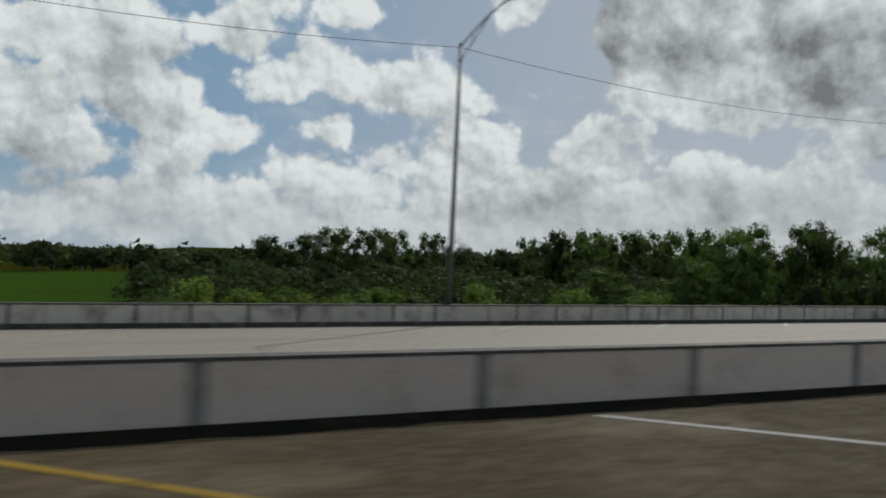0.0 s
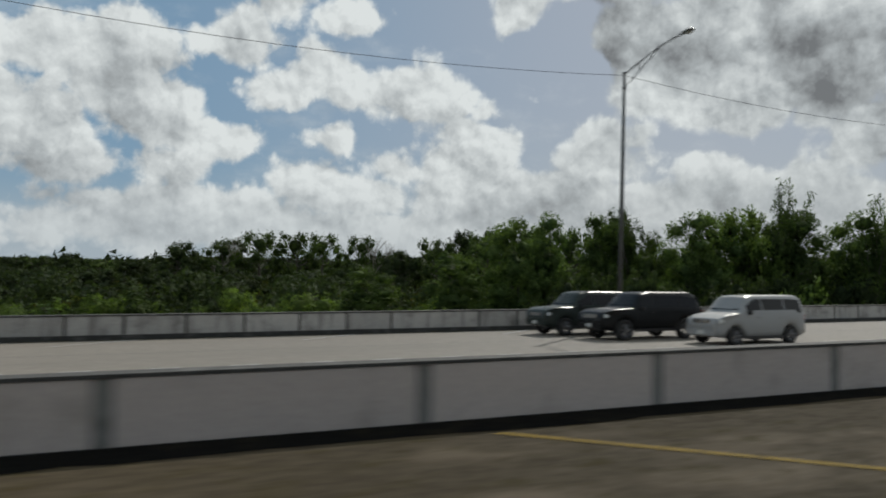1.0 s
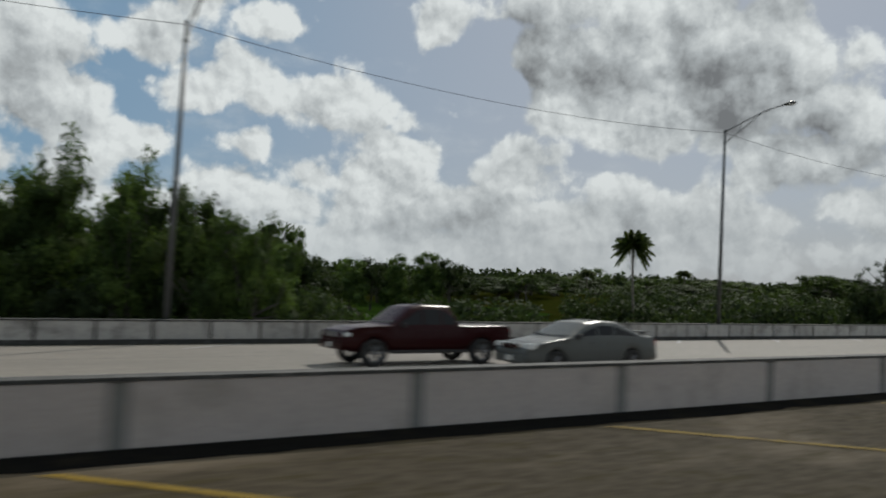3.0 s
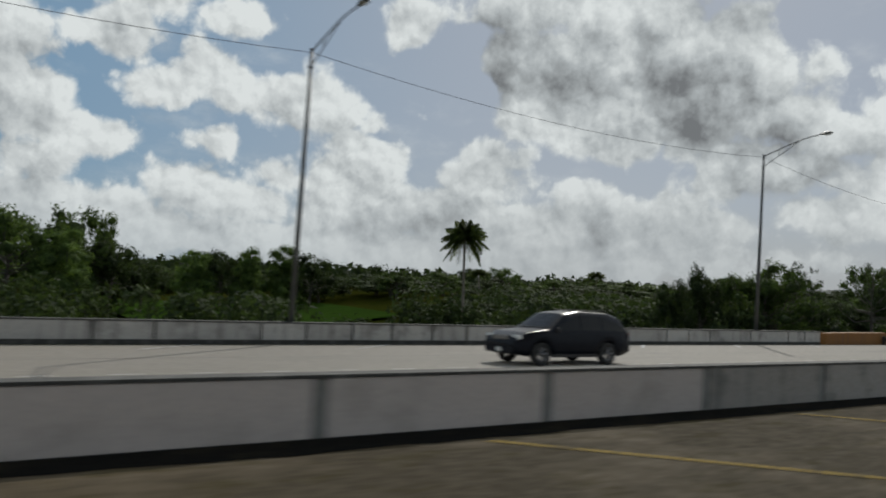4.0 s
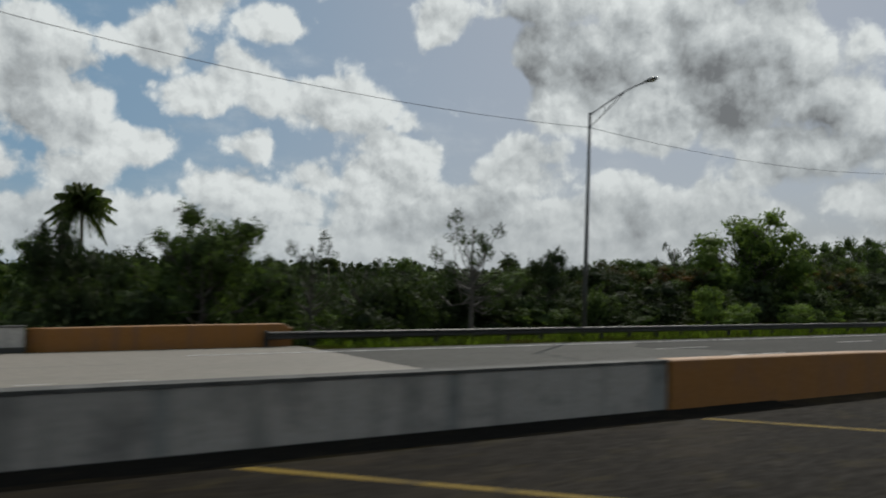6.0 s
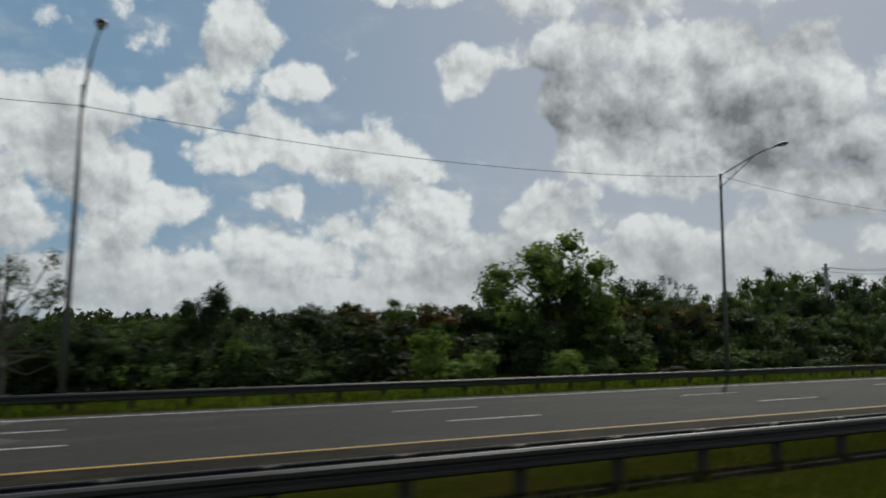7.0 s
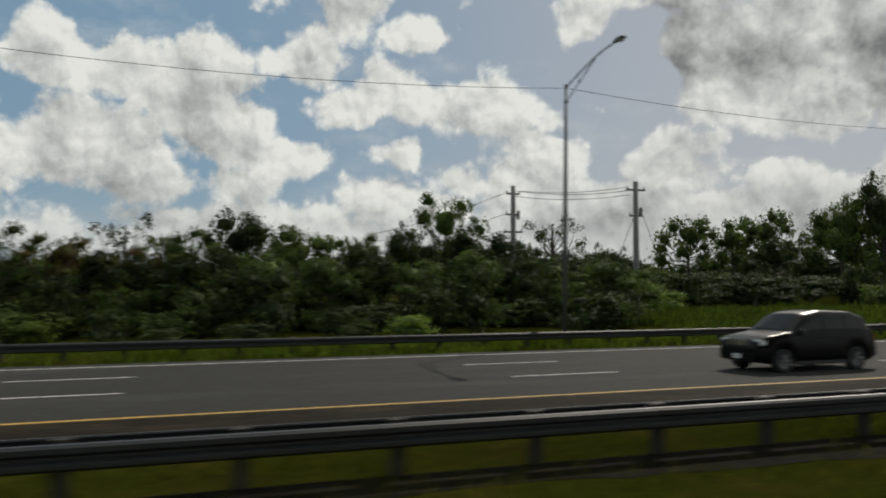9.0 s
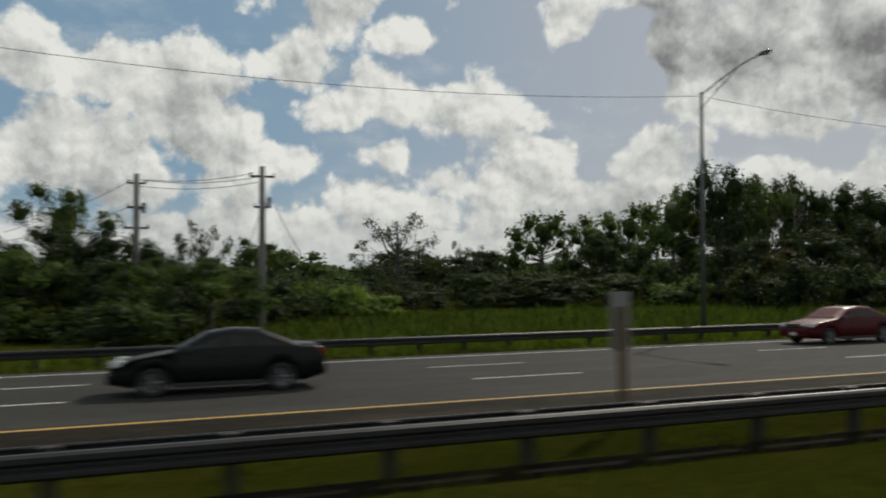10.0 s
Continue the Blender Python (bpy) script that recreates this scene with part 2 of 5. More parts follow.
M_STAINED = surface("stained_white_wall_paint", (0.43, 0.42, 0.40), 0.88, spots=(0.16, 0.155, 0.145), spot_scale=1.1, spot_amount=0.9, grain=14.0, grain_amount=0.3, streak=(0.13, 0.125, 0.115), per_object=0.12)
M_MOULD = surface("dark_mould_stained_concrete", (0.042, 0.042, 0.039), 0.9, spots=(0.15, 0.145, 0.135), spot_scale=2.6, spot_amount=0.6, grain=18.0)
M_JOINT = surface("grey_joint_concrete", (0.20, 0.20, 0.19), 0.9, spots=(0.09, 0.09, 0.085), spot_scale=2.0, spot_amount=0.8)
M_ORANGE = surface("orange_wall_paint", (0.165, 0.068, 0.006), 0.75, spots=(0.13, 0.058, 0.02), spot_scale=1.6, spot_amount=0.8, grain=15.0, streak=(0.10, 0.05, 0.022))
M_YELLOW = surface("worn_yellow_road_paint", (0.31, 0.20, 0.026), 0.85, spec=0.1, spots=(0.07, 0.05, 0.022), spot_scale=2.6, spot_amount=0.95, grain=20.0, grain_amount=0.5)
M_WHITELINE = surface("worn_white_road_paint", (0.40, 0.39, 0.37), 0.85, spots=(0.2, 0.185, 0.165), spot_scale=2.2, spot_amount=0.7, grain=20.0)
M_EDGEYELLOW = surface("yellow_edge_paint", (0.46, 0.27, 0.03), 0.8, spots=(0.25, 0.15, 0.03), spot_scale=2.0, spot_amount=0.5)
M_DASH = surface("white_lane_paint", (0.62, 0.61, 0.58), 0.8, spots=(0.3, 0.29, 0.27), spot_scale=3.0, spot_amount=0.5)
# black tone holds the wall's shadow as well as gutter dirt
M_DIRTSHADE = surface("black_dirt_wall_shade", (0.010, 0.0095, 0.0085), 0.95, spec=0.02, spots=(0.024, 0.020, 0.013), spot_scale=1.8, spot_amount=0.6, grain=14.0, grain_amount=0.5, bump=0.3)
# tone between deck and asphalt, standing for the asphalt's grazing sheen
M_SHEENPAVE = surface("worn_pale_sheen_paving", (0.095, 0.090, 0.079), 0.88, spec=0.1, spots=(0.055, 0.053, 0.047), spot_scale=0.5, spot_amount=0.7, grain=11.0, grain_amount=0.4, stretch=(0.3, 1.0, 1.0))
M_SEAM = surface("pale_mortar_seam", (0.15, 0.14, 0.12), 0.85, spots=(0.06, 0.052, 0.04), spot_scale=2.5, spot_amount=0.8)
M_CRACK = surface("dark_tar_seam", (0.06, 0.055, 0.05), 0.7)
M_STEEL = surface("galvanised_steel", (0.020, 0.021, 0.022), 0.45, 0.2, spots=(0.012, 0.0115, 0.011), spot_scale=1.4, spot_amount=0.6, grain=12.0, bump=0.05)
M_POLE = surface("grey_lamp_pole_steel", (0.085, 0.088, 0.09), 0.55, 0.3, spots=(0.055, 0.052, 0.048), spot_scale=0.8, spot_amount=0.6, bump=0.04)
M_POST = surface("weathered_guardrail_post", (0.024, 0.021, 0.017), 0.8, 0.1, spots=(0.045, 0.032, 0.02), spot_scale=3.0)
M_CABLE = surface("black_cable", (0.03, 0.03, 0.032), 0.6, bump=0)
M_LAMPHEAD = surface("dark_lamp_housing", (0.11, 0.11, 0.11), 0.5, 0.4, bump=0)
M_LENS = surface("lamp_lens", (0.45, 0.45, 0.42), 0.15, bump=0)
M_GRASS = surface("grass_ground", (0.036, 0.042, 0.006), 0.95, spec=0.0, spots=(0.050, 0.039, 0.010), spot_scale=0.45, spot_amount=0.8, grain=7.0, grain_amount=0.6, bump=0.5)
M_FIELD = surface("bright_meadow", (0.034, 0.066, 0.010), 0.95, spec=0.0, spots=(0.024, 0.044, 0.009), spot_scale=0.05, spot_amount=0.7, grain=1.5, grain_amount=0.35)
M_BLADE = leafage("grass_blades", (0.040, 0.044, 0.007), (0.066, 0.062, 0.013), 0.45, 0.3)
# earth colour darkened to include the guardrail's shadow
M_EARTHSHADE = surface("bare_earth_rail_shade", (0.010, 0.0085, 0.006), 0.95, spec=0.02, spots=(0.022, 0.022, 0.009), spot_scale=0.8, spot_amount=0.7, grain=9.0, grain_amount=0.6, bump=0.4)
M_VERGE = leafage("verge_grass_blades", (0.034, 0.052, 0.008), (0.058, 0.075, 0.014), 0.45, 0.3)
M_WEED = leafage("low_weeds", (0.026, 0.037, 0.010), (0.046, 0.060, 0.014), 0.5, 0.3)
M_BARK = surface("bark", (0.07, 0.06, 0.05), 0.9, spots=(0.11, 0.10, 0.085), spot_scale=2.5, spot_amount=0.6, grain=12.0, bump=0.6)
M_DEADWOOD = surface("bare_grey_twigs", (0.20, 0.175, 0.15), 0.9)
M_PALMTRUNK = surface("palm_trunk_bark", (0.19, 0.165, 0.135), 0.9, grain=9.0, bump=0.5)
M_LEAF = leafage("broad_leaves", (0.036, 0.053, 0.023), (0.068, 0.095, 0.033))
M_LEAF_PALE = leafage("pale_leaves", (0.072, 0.108, 0.030), (0.125, 0.170, 0.046))
M_LEAF_VINE = leafage("vine_leaves", (0.044, 0.068, 0.028), (0.096, 0.136, 0.042))
# darker leaf copy: shade of undergrowth and backlit crowns put into the colour
M_LEAF_SHADE = leafage("dark_leaves", (0.021, 0.030, 0.017), (0.036, 0.049, 0.023), 0.3, 0.24)
M_LEAF_RUST = leafage("rust_tinged_leaves", (0.036, 0.046, 0.016), (0.085, 0.045, 0.022))
M_FROND = leafage("palm_fronds", (0.045, 0.062, 0.022), (0.075, 0.092, 0.03), 0.3, 0.3)
M_POLECON = surface("grey_concrete_pole", (0.22, 0.215, 0.205), 0.85, spots=(0.13, 0.125, 0.12), spot_scale=1.2)
M_SIGNBACK = surface("bare_metal_sign_back", (0.20, 0.20, 0.195), 0.5, 0.3)
M_WOODPOST = surface("brown_sign_post", (0.13, 0.085, 0.05), 0.8)
M_ROTTEN = surface("dark_rotten_timber", (0.011, 0.009, 0.007), 0.95, spec=0.05, spots=(0.02, 0.016, 0.01), spot_scale=4.0)
M_TYRE = surface("tyre_rubber", (0.02, 0.02, 0.02), 0.85)
M_RIM = surface("alloy_rim", (0.16, 0.16, 0.165), 0.4, 0.8, bump=0)
M_GLASSCAR = surface("dark_car_glass", (0.006, 0.007, 0.008), 0.12, spec=0.25, bump=0, grain_amount=0.0)
M_TRIM = surface("black_plastic_trim", (0.02, 0.02, 0.021), 0.6, bump=0)
M_CHROME = surface("chrome", (0.6, 0.6, 0.6), 0.15, 1.0, bump=0)
M_HEADLIGHT = surface("headlight_lens", (0.6, 0.62, 0.62), 0.1, spec=0.8, bump=0)
M_TAIL = surface("red_tail_lamp", (0.32, 0.02, 0.02), 0.2, bump=0)
M_PLATE = surface("plain_plate", (0.5, 0.5, 0.48), 0.5, bump=0)


def paint(name, rgb):
    return surface(name, rgb, 0.3, 0.0, grain_amount=0.05, bump=0, coat=0.0, spec=0.15)


# ---- mesh helpers ----


def mesh_object(name, bm, material, parent=None, label="", smooth=False):
    me = bpy.data.meshes.new(name)
    bmesh.ops.recalc_face_normals(bm, faces=bm.faces)
    bm.to_mesh(me)
    bm.free()
    if smooth:
        me.polygons.foreach_set("use_smooth", [True] * len(me.polygons))
    me.materials.append(material)
    ob = new(name, me)
    ob.parent = parent
    if label:
        tagged(ob, label)
    return ob


def part(name, bm, material, parent, label="", smooth=False):
    return mesh_object(name, bm, material, parent, label, smooth)


def shared(name, me, parent, m=Matrix()):
    """A further object on a mesh that is already there."""
    ob = new(name, me)
    ob.parent, ob.matrix_basis = parent, m
    return ob


def block(bm, x0, x1, y0, y1, z0, z1, bevel=0.0):
    m = Matrix.Translation(((x0 + x1) / 2, (y0 + y1) / 2, (z0 + z1) / 2)) @ Matrix.Diagonal((x1 - x0, y1 - y0, z1 - z0, 1))
    made = bmesh.ops.create_cube(bm, size=1, matrix=m)
    if bevel:
        edges = list({e for v in made["verts"] for e in v.link_edges})
        bmesh.ops.bevel(bm, geom=edges, offset=bevel, segments=2, affect="EDGES")
    return bm


def tube(bm, points, radii, sides=8, cap=True):
    """A tapered tube along points."""
    rings, n = [], len(points)
    pts = [Vector(p) for p in points]
    for i, p in enumerate(pts):
        d = (pts[min(i + 1, n - 1)] - pts[max(i - 1, 0)]).normalized()
        a = d.orthogonal().normalized() if i == 0 else (rings_a - d * rings_a.dot(d)).normalized()
        rings_a = a
        b = d.cross(a)
        r = radii[i] if isinstance(radii, (list, tuple)) else radii
        rings.append([bm.verts.new(p + (a * math.cos(q) + b * math.sin(q)) * r) for q in (2 * math.pi * k / sides for k in range(sides))])
    for r0, r1 in zip(rings, rings[1:]):
        for k in range(sides):
            bm.faces.new((r0[k], r0[(k + 1) % sides], r1[(k + 1) % sides], r1[k]))
    if cap:
        bm.faces.new(rings[0])
        bm.faces.new(rings[-1])
    return bm


def prism(bm, outline, x0, x1):
    """Extrudes an outline of (y, z) points from x0 to x1."""
    a = [bm.verts.new((x0, y, z)) for y, z in outline]
    b = [bm.verts.new((x1, y, z)) for y, z in outline]
    n = len(outline)
    for k in range(n):
        bm.faces.new((a[k], a[(k + 1) % n], b[(k + 1) % n], b[k]))
    bm.faces.new(a[::-1])
    bm.faces.new(b)
    return bm


def sheet(bm, corners):
    return bm.faces.new([bm.verts.new(c) for c in corners])


def root(name, place=(0, 0, 0), **tags):
    ob = new(name)
    ob.location = place
    ob.empty_display_size = 0.3
    return tagged(ob, **tags)


# ---- ground and carriageways ----
Y_YELLOW, Y_LINE_A, Y_LINE_B, Y_WHITE = 14.14, 17.8, 21.4, 25.0
X_BRIDGE, X_DECK = 164.0, 157.0
Y_WALL, Y_FAR = 8.92, 28.4


def far_z(y):
    return -0.029 * (y - Y_YELLOW)


def our_z(y):
    return 0.243 + 0.03 * (y - Y_WALL)


def ease(v, a, b):
    t = min(max((v - a) / (b - a), 0.0), 1.0)
    return t * t * (3 - 2 * t)


def ground_z(x, y):
    """Height of the natural ground: low land beside the viaduct, level with the road farther on."""
    low = -5.0 + 4.45 * ease(x, 140, 185)
    if y > 26.0:
        z = far_z(26.2) - 0.06 + (low - far_z(26.2)) * ease(y, 28.6, 34.0) if x < X_BRIDGE else far_z(26.2) - 0.06 + (low - far_z(26.2)) * ease(y, 29.0, 36.0)
        if y > 60:
            z += 0.6 * noise.noise((x * 0.02, y * 0.02, 0.0))
        z += 26.0 * ease(y, 900, 2600) * (0.55 + 0.6 * noise.noise((x * 0.0016, y * 0.0012, 5.0)))
        return z
    if x > X_BRIDGE:
        if y >= 12.6:
            return far_z(y) - 0.35
        if y >= 4.0:
            edge = our_z(4.0) - 0.03
            return edge + (-0.15 - edge) * ease(y, 4.0, 9.4) if y < 9.9 else -0.15 + (far_z(12.6) - 0.03 + 0.15) * ease(y, 9.9, 12.6)
    return min(our_z(max(y, -20)), far_z(max(y, 9))) - 0.4


xs = sorted({*np.linspace(-3200, -160, 14), *np.linspace(-140, 340, 97), *np.linspace(360, 3600, 16), 163.9, 164.1})
ys = sorted({*np.linspace(-2200, -60, 8), *np.linspace(-40, 3.9, 6), *np.linspace(4, 12.6, 9), 12.7, 20.0, 26.0, 26.05, *np.linspace(28.4, 60, 17), *np.linspace(70, 400, 23), *np.linspace(450, 4600, 22)})
gverts = [(x, y, ground_z(x, y)) for y in ys for x in xs]
nx = len(xs)
gfaces = [(j * nx + i, j * nx + i + 1, (j + 1) * nx + i + 1, (j + 1) * nx + i) for j in range(len(ys) - 1) for i in range(nx - 1)]
me = bpy.data.meshes.new("ground")
me.from_pydata(gverts, [], gfaces)
me.polygons.foreach_set("use_smooth", [True] * len(me.polygons))
me.materials.append(M_GRASS)
ground = tagged(new("ground", me), "rough green grassland spreading to low distant hills", "ground", kind="structure")

road_near = root("road_near", label="worn brown pavement with faded yellow hatching", category="road", kind="structure")
bm = bmesh.new()
prism(bm, [(-14, our_z(-14)), (Y_WALL, our_z(Y_WALL)), (Y_WALL, our_z(Y_WALL) - 0.35), (-14, our_z(-14) - 0.35)], -140, X_BRIDGE)
part("paving", bm, M_SHOULDER, road_near)
bm = bmesh.new()
sheet(bm, [(117.66, 8.85, our_z(8.85) + 0.006), (127.0, -14, our_z(-14) + 0.006), (X_BRIDGE, -14, our_z(-14) + 0.006), (X_BRIDGE, 8.85, our_z(8.85) + 0.006)])
part("paving", bm, M_DARKSHOULDER, road_near, "darker patched brown paving")
bm = bmesh.new()
prism(bm, [(-14, our_z(-14)), (4.0, our_z(4.0)), (4.0, our_z(4.0) - 0.35), (-14, our_z(-14) - 0.35)], X_BRIDGE, 420)
part("paving", bm, M_ASPHALT, road_near)
road_far = root("road_far", label="sunlit pale concrete deck leading to grey asphalt carriageway", category="road", kind="structure")
bm = bmesh.new()
prism(bm, [(9.2, far_z(9.2)), (Y_FAR, far_z(Y_FAR)), (Y_FAR, far_z(Y_FAR) - 0.5), (9.2, far_z(9.2) - 0.5)], -140, X_DECK)
part("deck", bm, M_DECK, road_far)
bm = bmesh.new()
prism(bm, [(9.2, far_z(9.2)), (26.2, far_z(26.2)), (26.2, far_z(26.2) - 0.3), (9.2, far_z(9.2) - 0.3)], X_DECK, X_BRIDGE + 4)
prism(bm, [(12.6, far_z(12.6)), (26.2, far_z(26.2)), (26.2, far_z(26.2) - 0.3), (12.6, far_z(12.6) - 0.3)], X_BRIDGE + 4, 420)
part("asphalt_paving", bm, M_ASPHALT, road_far)
# added paler sheet over the asphalt, its grazing brightness put into the colour
bm = bmesh.new()
edge = [(170.5 + 1.2 * math.sin(k * 1.3), 12.65 + 13.5 * k / 12) for k in range(13)]
line = [bm.verts.new((X_DECK + 0.02, y, far_z(y) + 0.004)) for _, y in edge]
tip = [bm.verts.new((x, y, far_z(y) + 0.004)) for x, y in edge]
for k in range(12):
    bm.faces.new((line[k], tip[k], tip[k + 1], line[k + 1]))
part("sheen_slab", bm, M_SHEENPAVE, road_far, "grey worn paving between deck and asphalt, grazing sheen in its paler colour")


def stripe(name, z_of, corners, material, parent, lift=0.011):
    bm = bmesh.new()
    sheet(bm, [(x, y, z_of(y) + lift) for x, y in corners])
    return part(name, bm, material, parent)


for k in range(-6, 18):
    x = 28.9 + 7.525 * k
    wob = 0.08 * math.sin(k * 2.1)
    stripe("yellow_hatch", our_z, [(x + wob, 8.25), (x + 4.7 + wob, 4.45), (x + 4.9 + wob, 4.45), (x + 0.2 + wob, 8.25)], M_WHITELINE if k == -3 else M_YELLOW, road_near)
stripe("seam", our_z, [(117.55, 8.8), (119.95, 3.6), (120.01, 3.6), (117.61, 8.8)], M_SEAM, road_near)
stripe("seam", our_z, [(36.2, 8.0), (39.2, 4.2), (39.28, 4.2), (36.28, 8.0)], M_CRACK, road_near)
for k in range(-9, 18):
    x = 6.3 + 8.05 * k
    if x < 146:
        stripe("white_hatch", far_z, [(x, 26.0), (x + 2.5, 28.2), (x + 2.75, 28.2), (x + 0.25, 26.0)], M_WHITELINE, road_far)
bm = bmesh.new()
for k in range(120):
    x = -60 + 1.85 * k
    if x < 150:
        sheet(bm, [(x, 18.25, far_z(18.25) + 0.004), (x + 0.75, 18.25, far_z(18.25) + 0.004), (x + 0.75, 18.37, far_z(18.37) + 0.004), (x, 18.37, far_z(18.37) + 0.004)])
tagged(part("dotted_line", bm, M_WHITELINE, road_far), kind="stuff")
for k in range(-4, 16):
    x = 206.0 + 12.19 * k
    if x > 166:
        for y in (Y_LINE_A, Y_LINE_B):
            stripe("lane_dash", far_z, [(x, y - 0.06), (x + 3.05, y - 0.06), (x + 3.05, y + 0.06), (x, y + 0.06)], M_DASH, road_far)
stripe("edge_line", far_z, [(152, Y_WHITE - 0.08), (420, Y_WHITE - 0.08), (420, Y_WHITE + 0.08), (152, Y_WHITE + 0.08)], M_DASH, road_far)
stripe("yellow_edge_line", far_z, [(166, Y_YELLOW - 0.08), (420, Y_YELLOW - 0.08), (420, Y_YELLOW + 0.08), (166, Y_YELLOW + 0.08)], M_EDGEYELLOW, road_far)
bm = bmesh.new()
for x0, y0, x1, y1 in ((-90, 14.5, 150, 14.52), (-90, 22.6, 150, 22.62)):
    sheet(bm, [(x0, y0, far_z(y0) + 0.004), (x1, y0, far_z(y0) + 0.004), (x1, y1 + 0.03, far_z(y1) + 0.004), (x0, y1 + 0.03, far_z(y1) + 0.004)])
part("deck_joint", bm, M_CRACK, road_far)

# trodden earth with painted shadow along the median rail, darker old far carriageway shoulder
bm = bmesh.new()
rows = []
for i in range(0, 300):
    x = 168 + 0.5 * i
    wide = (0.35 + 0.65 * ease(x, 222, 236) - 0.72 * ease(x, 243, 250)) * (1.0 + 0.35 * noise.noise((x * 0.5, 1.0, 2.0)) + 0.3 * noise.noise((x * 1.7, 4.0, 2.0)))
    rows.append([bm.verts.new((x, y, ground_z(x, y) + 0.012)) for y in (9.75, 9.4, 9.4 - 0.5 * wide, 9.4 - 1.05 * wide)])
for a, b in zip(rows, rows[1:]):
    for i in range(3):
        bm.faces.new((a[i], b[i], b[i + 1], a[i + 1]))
tagged(mesh_object("earth_shade_strip", bm, M_EARTHSHADE), "bare earth strip under the median guardrail, darkened with the rail's painted shadow", "earth", kind="structure")
bm = bmesh.new()
sheet(bm, [(168.2, 12.62, far_z(12.62) + 0.005), (420, 12.62, far_z(12.62) + 0.005), (420, 13.98, far_z(13.98) + 0.005), (168.2, 13.98, far_z(13.98) + 0.005)])
part("old_shoulder", bm, M_DARKSHOULDER, road_far, "dark worn brown shoulder paving")

# meadow patches seen between the trees
for x0, x1, y0, y1 in ((-75, 4, 104, 262), (117, 158, 104, 170)):
    bm = bmesh.new()
    n = 12
    grid = [[bm.verts.new((x0 + (x1 - x0) * i / n, y0 + (y1 - y0) * j / n, ground_z(x0 + (x1 - x0) * i / n, y0 + (y1 - y0) * j / n) + 0.5)) for i in range(n + 1)] for j in range(n + 1)]
    for j in range(n):
        for i in range(n):
            bm.faces.new((grid[j][i], grid[j][i + 1], grid[j + 1][i + 1], grid[j + 1][i]))
    tagged(mesh_object("meadow", bm, M_FIELD), "bright green open meadow behind the trees", "meadow", kind="structure")

# ---- parapets ----
wall_near = root("wall_near", label="low whitewashed concrete median wall with grey joints", category="wall", kind="structure")
Z_NB, Z_NT, PITCH = our_z(Y_WALL) - 0.02, 1.10, 3.885
bm = bmesh.new()
prism(bm, [(Y_WALL + 0.035, Z_NB - 0.3), (Y_WALL + 0.035, Z_NT - 0.05), (9.2, Z_NT - 0.05), (9.2, far_z(9.2) - 0.3)], -140, 156.75)
part("core", bm, M_JOINT, wall_near)
bm = bmesh.new()
prism(bm, [(Y_WALL - 0.012, Z_NT - 0.045), (Y_WALL - 0.012, Z_NT), (9.215, Z_NT), (9.215, Z_NT - 0.045)], -140, 156.75)
part("coping", bm, M_MOULD, wall_near, "dark mould-stained top edge")
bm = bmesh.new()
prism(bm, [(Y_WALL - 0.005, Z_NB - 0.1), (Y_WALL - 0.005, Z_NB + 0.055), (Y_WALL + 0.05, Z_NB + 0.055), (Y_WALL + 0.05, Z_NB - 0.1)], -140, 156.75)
part("base_course", bm, M_MOULD, wall_near, "dark strip along the foot of the wall")
bm = bmesh.new()
block(bm, 0.11, PITCH - 0.11, Y_WALL, Y_WALL + 0.08, Z_NB + 0.05, Z_NT - 0.045, 0.012)
panel = part("panel", bm, M_WHITEWASH, wall_near)
panel.location.x = 1.04
bm = bmesh.new()
block(bm, 0.11, PITCH - 0.11, Y_WALL, Y_WALL + 0.08, Z_NB + 0.05, Z_NT - 0.045, 0.012)
dirty = part("panel", bm, M_DIRTY, wall_near, "grimy whitewashed panel")
dirty.location.x = 1.04 + PITCH * 28
for k in range(-30, 41):
    if k not in (0, 28) and 1.04 + PITCH * (k + 1) < 156.85:
        shared("panel", dirty.data if k > 27 else panel.data, wall_near, Matrix.Translation((1.04 + PITCH * k, 0.004 * math.sin(k * 1.7), 0)))
# black strip on the paving: gutter dirt plus the median wall's painted shadow
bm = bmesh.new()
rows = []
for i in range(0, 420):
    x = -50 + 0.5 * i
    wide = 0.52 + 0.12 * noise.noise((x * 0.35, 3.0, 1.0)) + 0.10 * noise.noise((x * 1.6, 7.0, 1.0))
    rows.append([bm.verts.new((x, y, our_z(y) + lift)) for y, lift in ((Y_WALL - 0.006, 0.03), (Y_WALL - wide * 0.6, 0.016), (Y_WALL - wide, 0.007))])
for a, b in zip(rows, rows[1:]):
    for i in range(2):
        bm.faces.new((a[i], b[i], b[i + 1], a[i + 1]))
tagged(mesh_object("gutter_dirt", bm, M_DIRTSHADE), "black strip of dirt and painted shadow along the foot of the median wall", "dirt", kind="structure")
orange_near = root("orange_wall", label="orange-painted sloping end of the concrete median wall", category="wall", kind="structure")
bm = bmesh.new()
ring = []
for x, top in ((156.77, 1.10), (162.3, 1.07), (166.9, 0.98), (167.2, 0.9)):
    ring.append([bm.verts.new(p) for p in ((x, Y_WALL - 0.04, Z_NB - 0.5), (x, Y_WALL - 0.03, top - 0.02), (x, Y_WALL, top), (x, 9.2, top), (x, 9.24, top - 0.02), (x, 9.24, Z_NB - 0.5))])
for a, b in zip(ring, ring[1:]):
    for k in range(5):
        bm.faces.new((a[k], a[k + 1], b[k + 1], b[k]))
bm.faces.new(ring[0])
bm.faces.new(ring[-1])
part("painted_face", bm, M_ORANGE, orange_near)

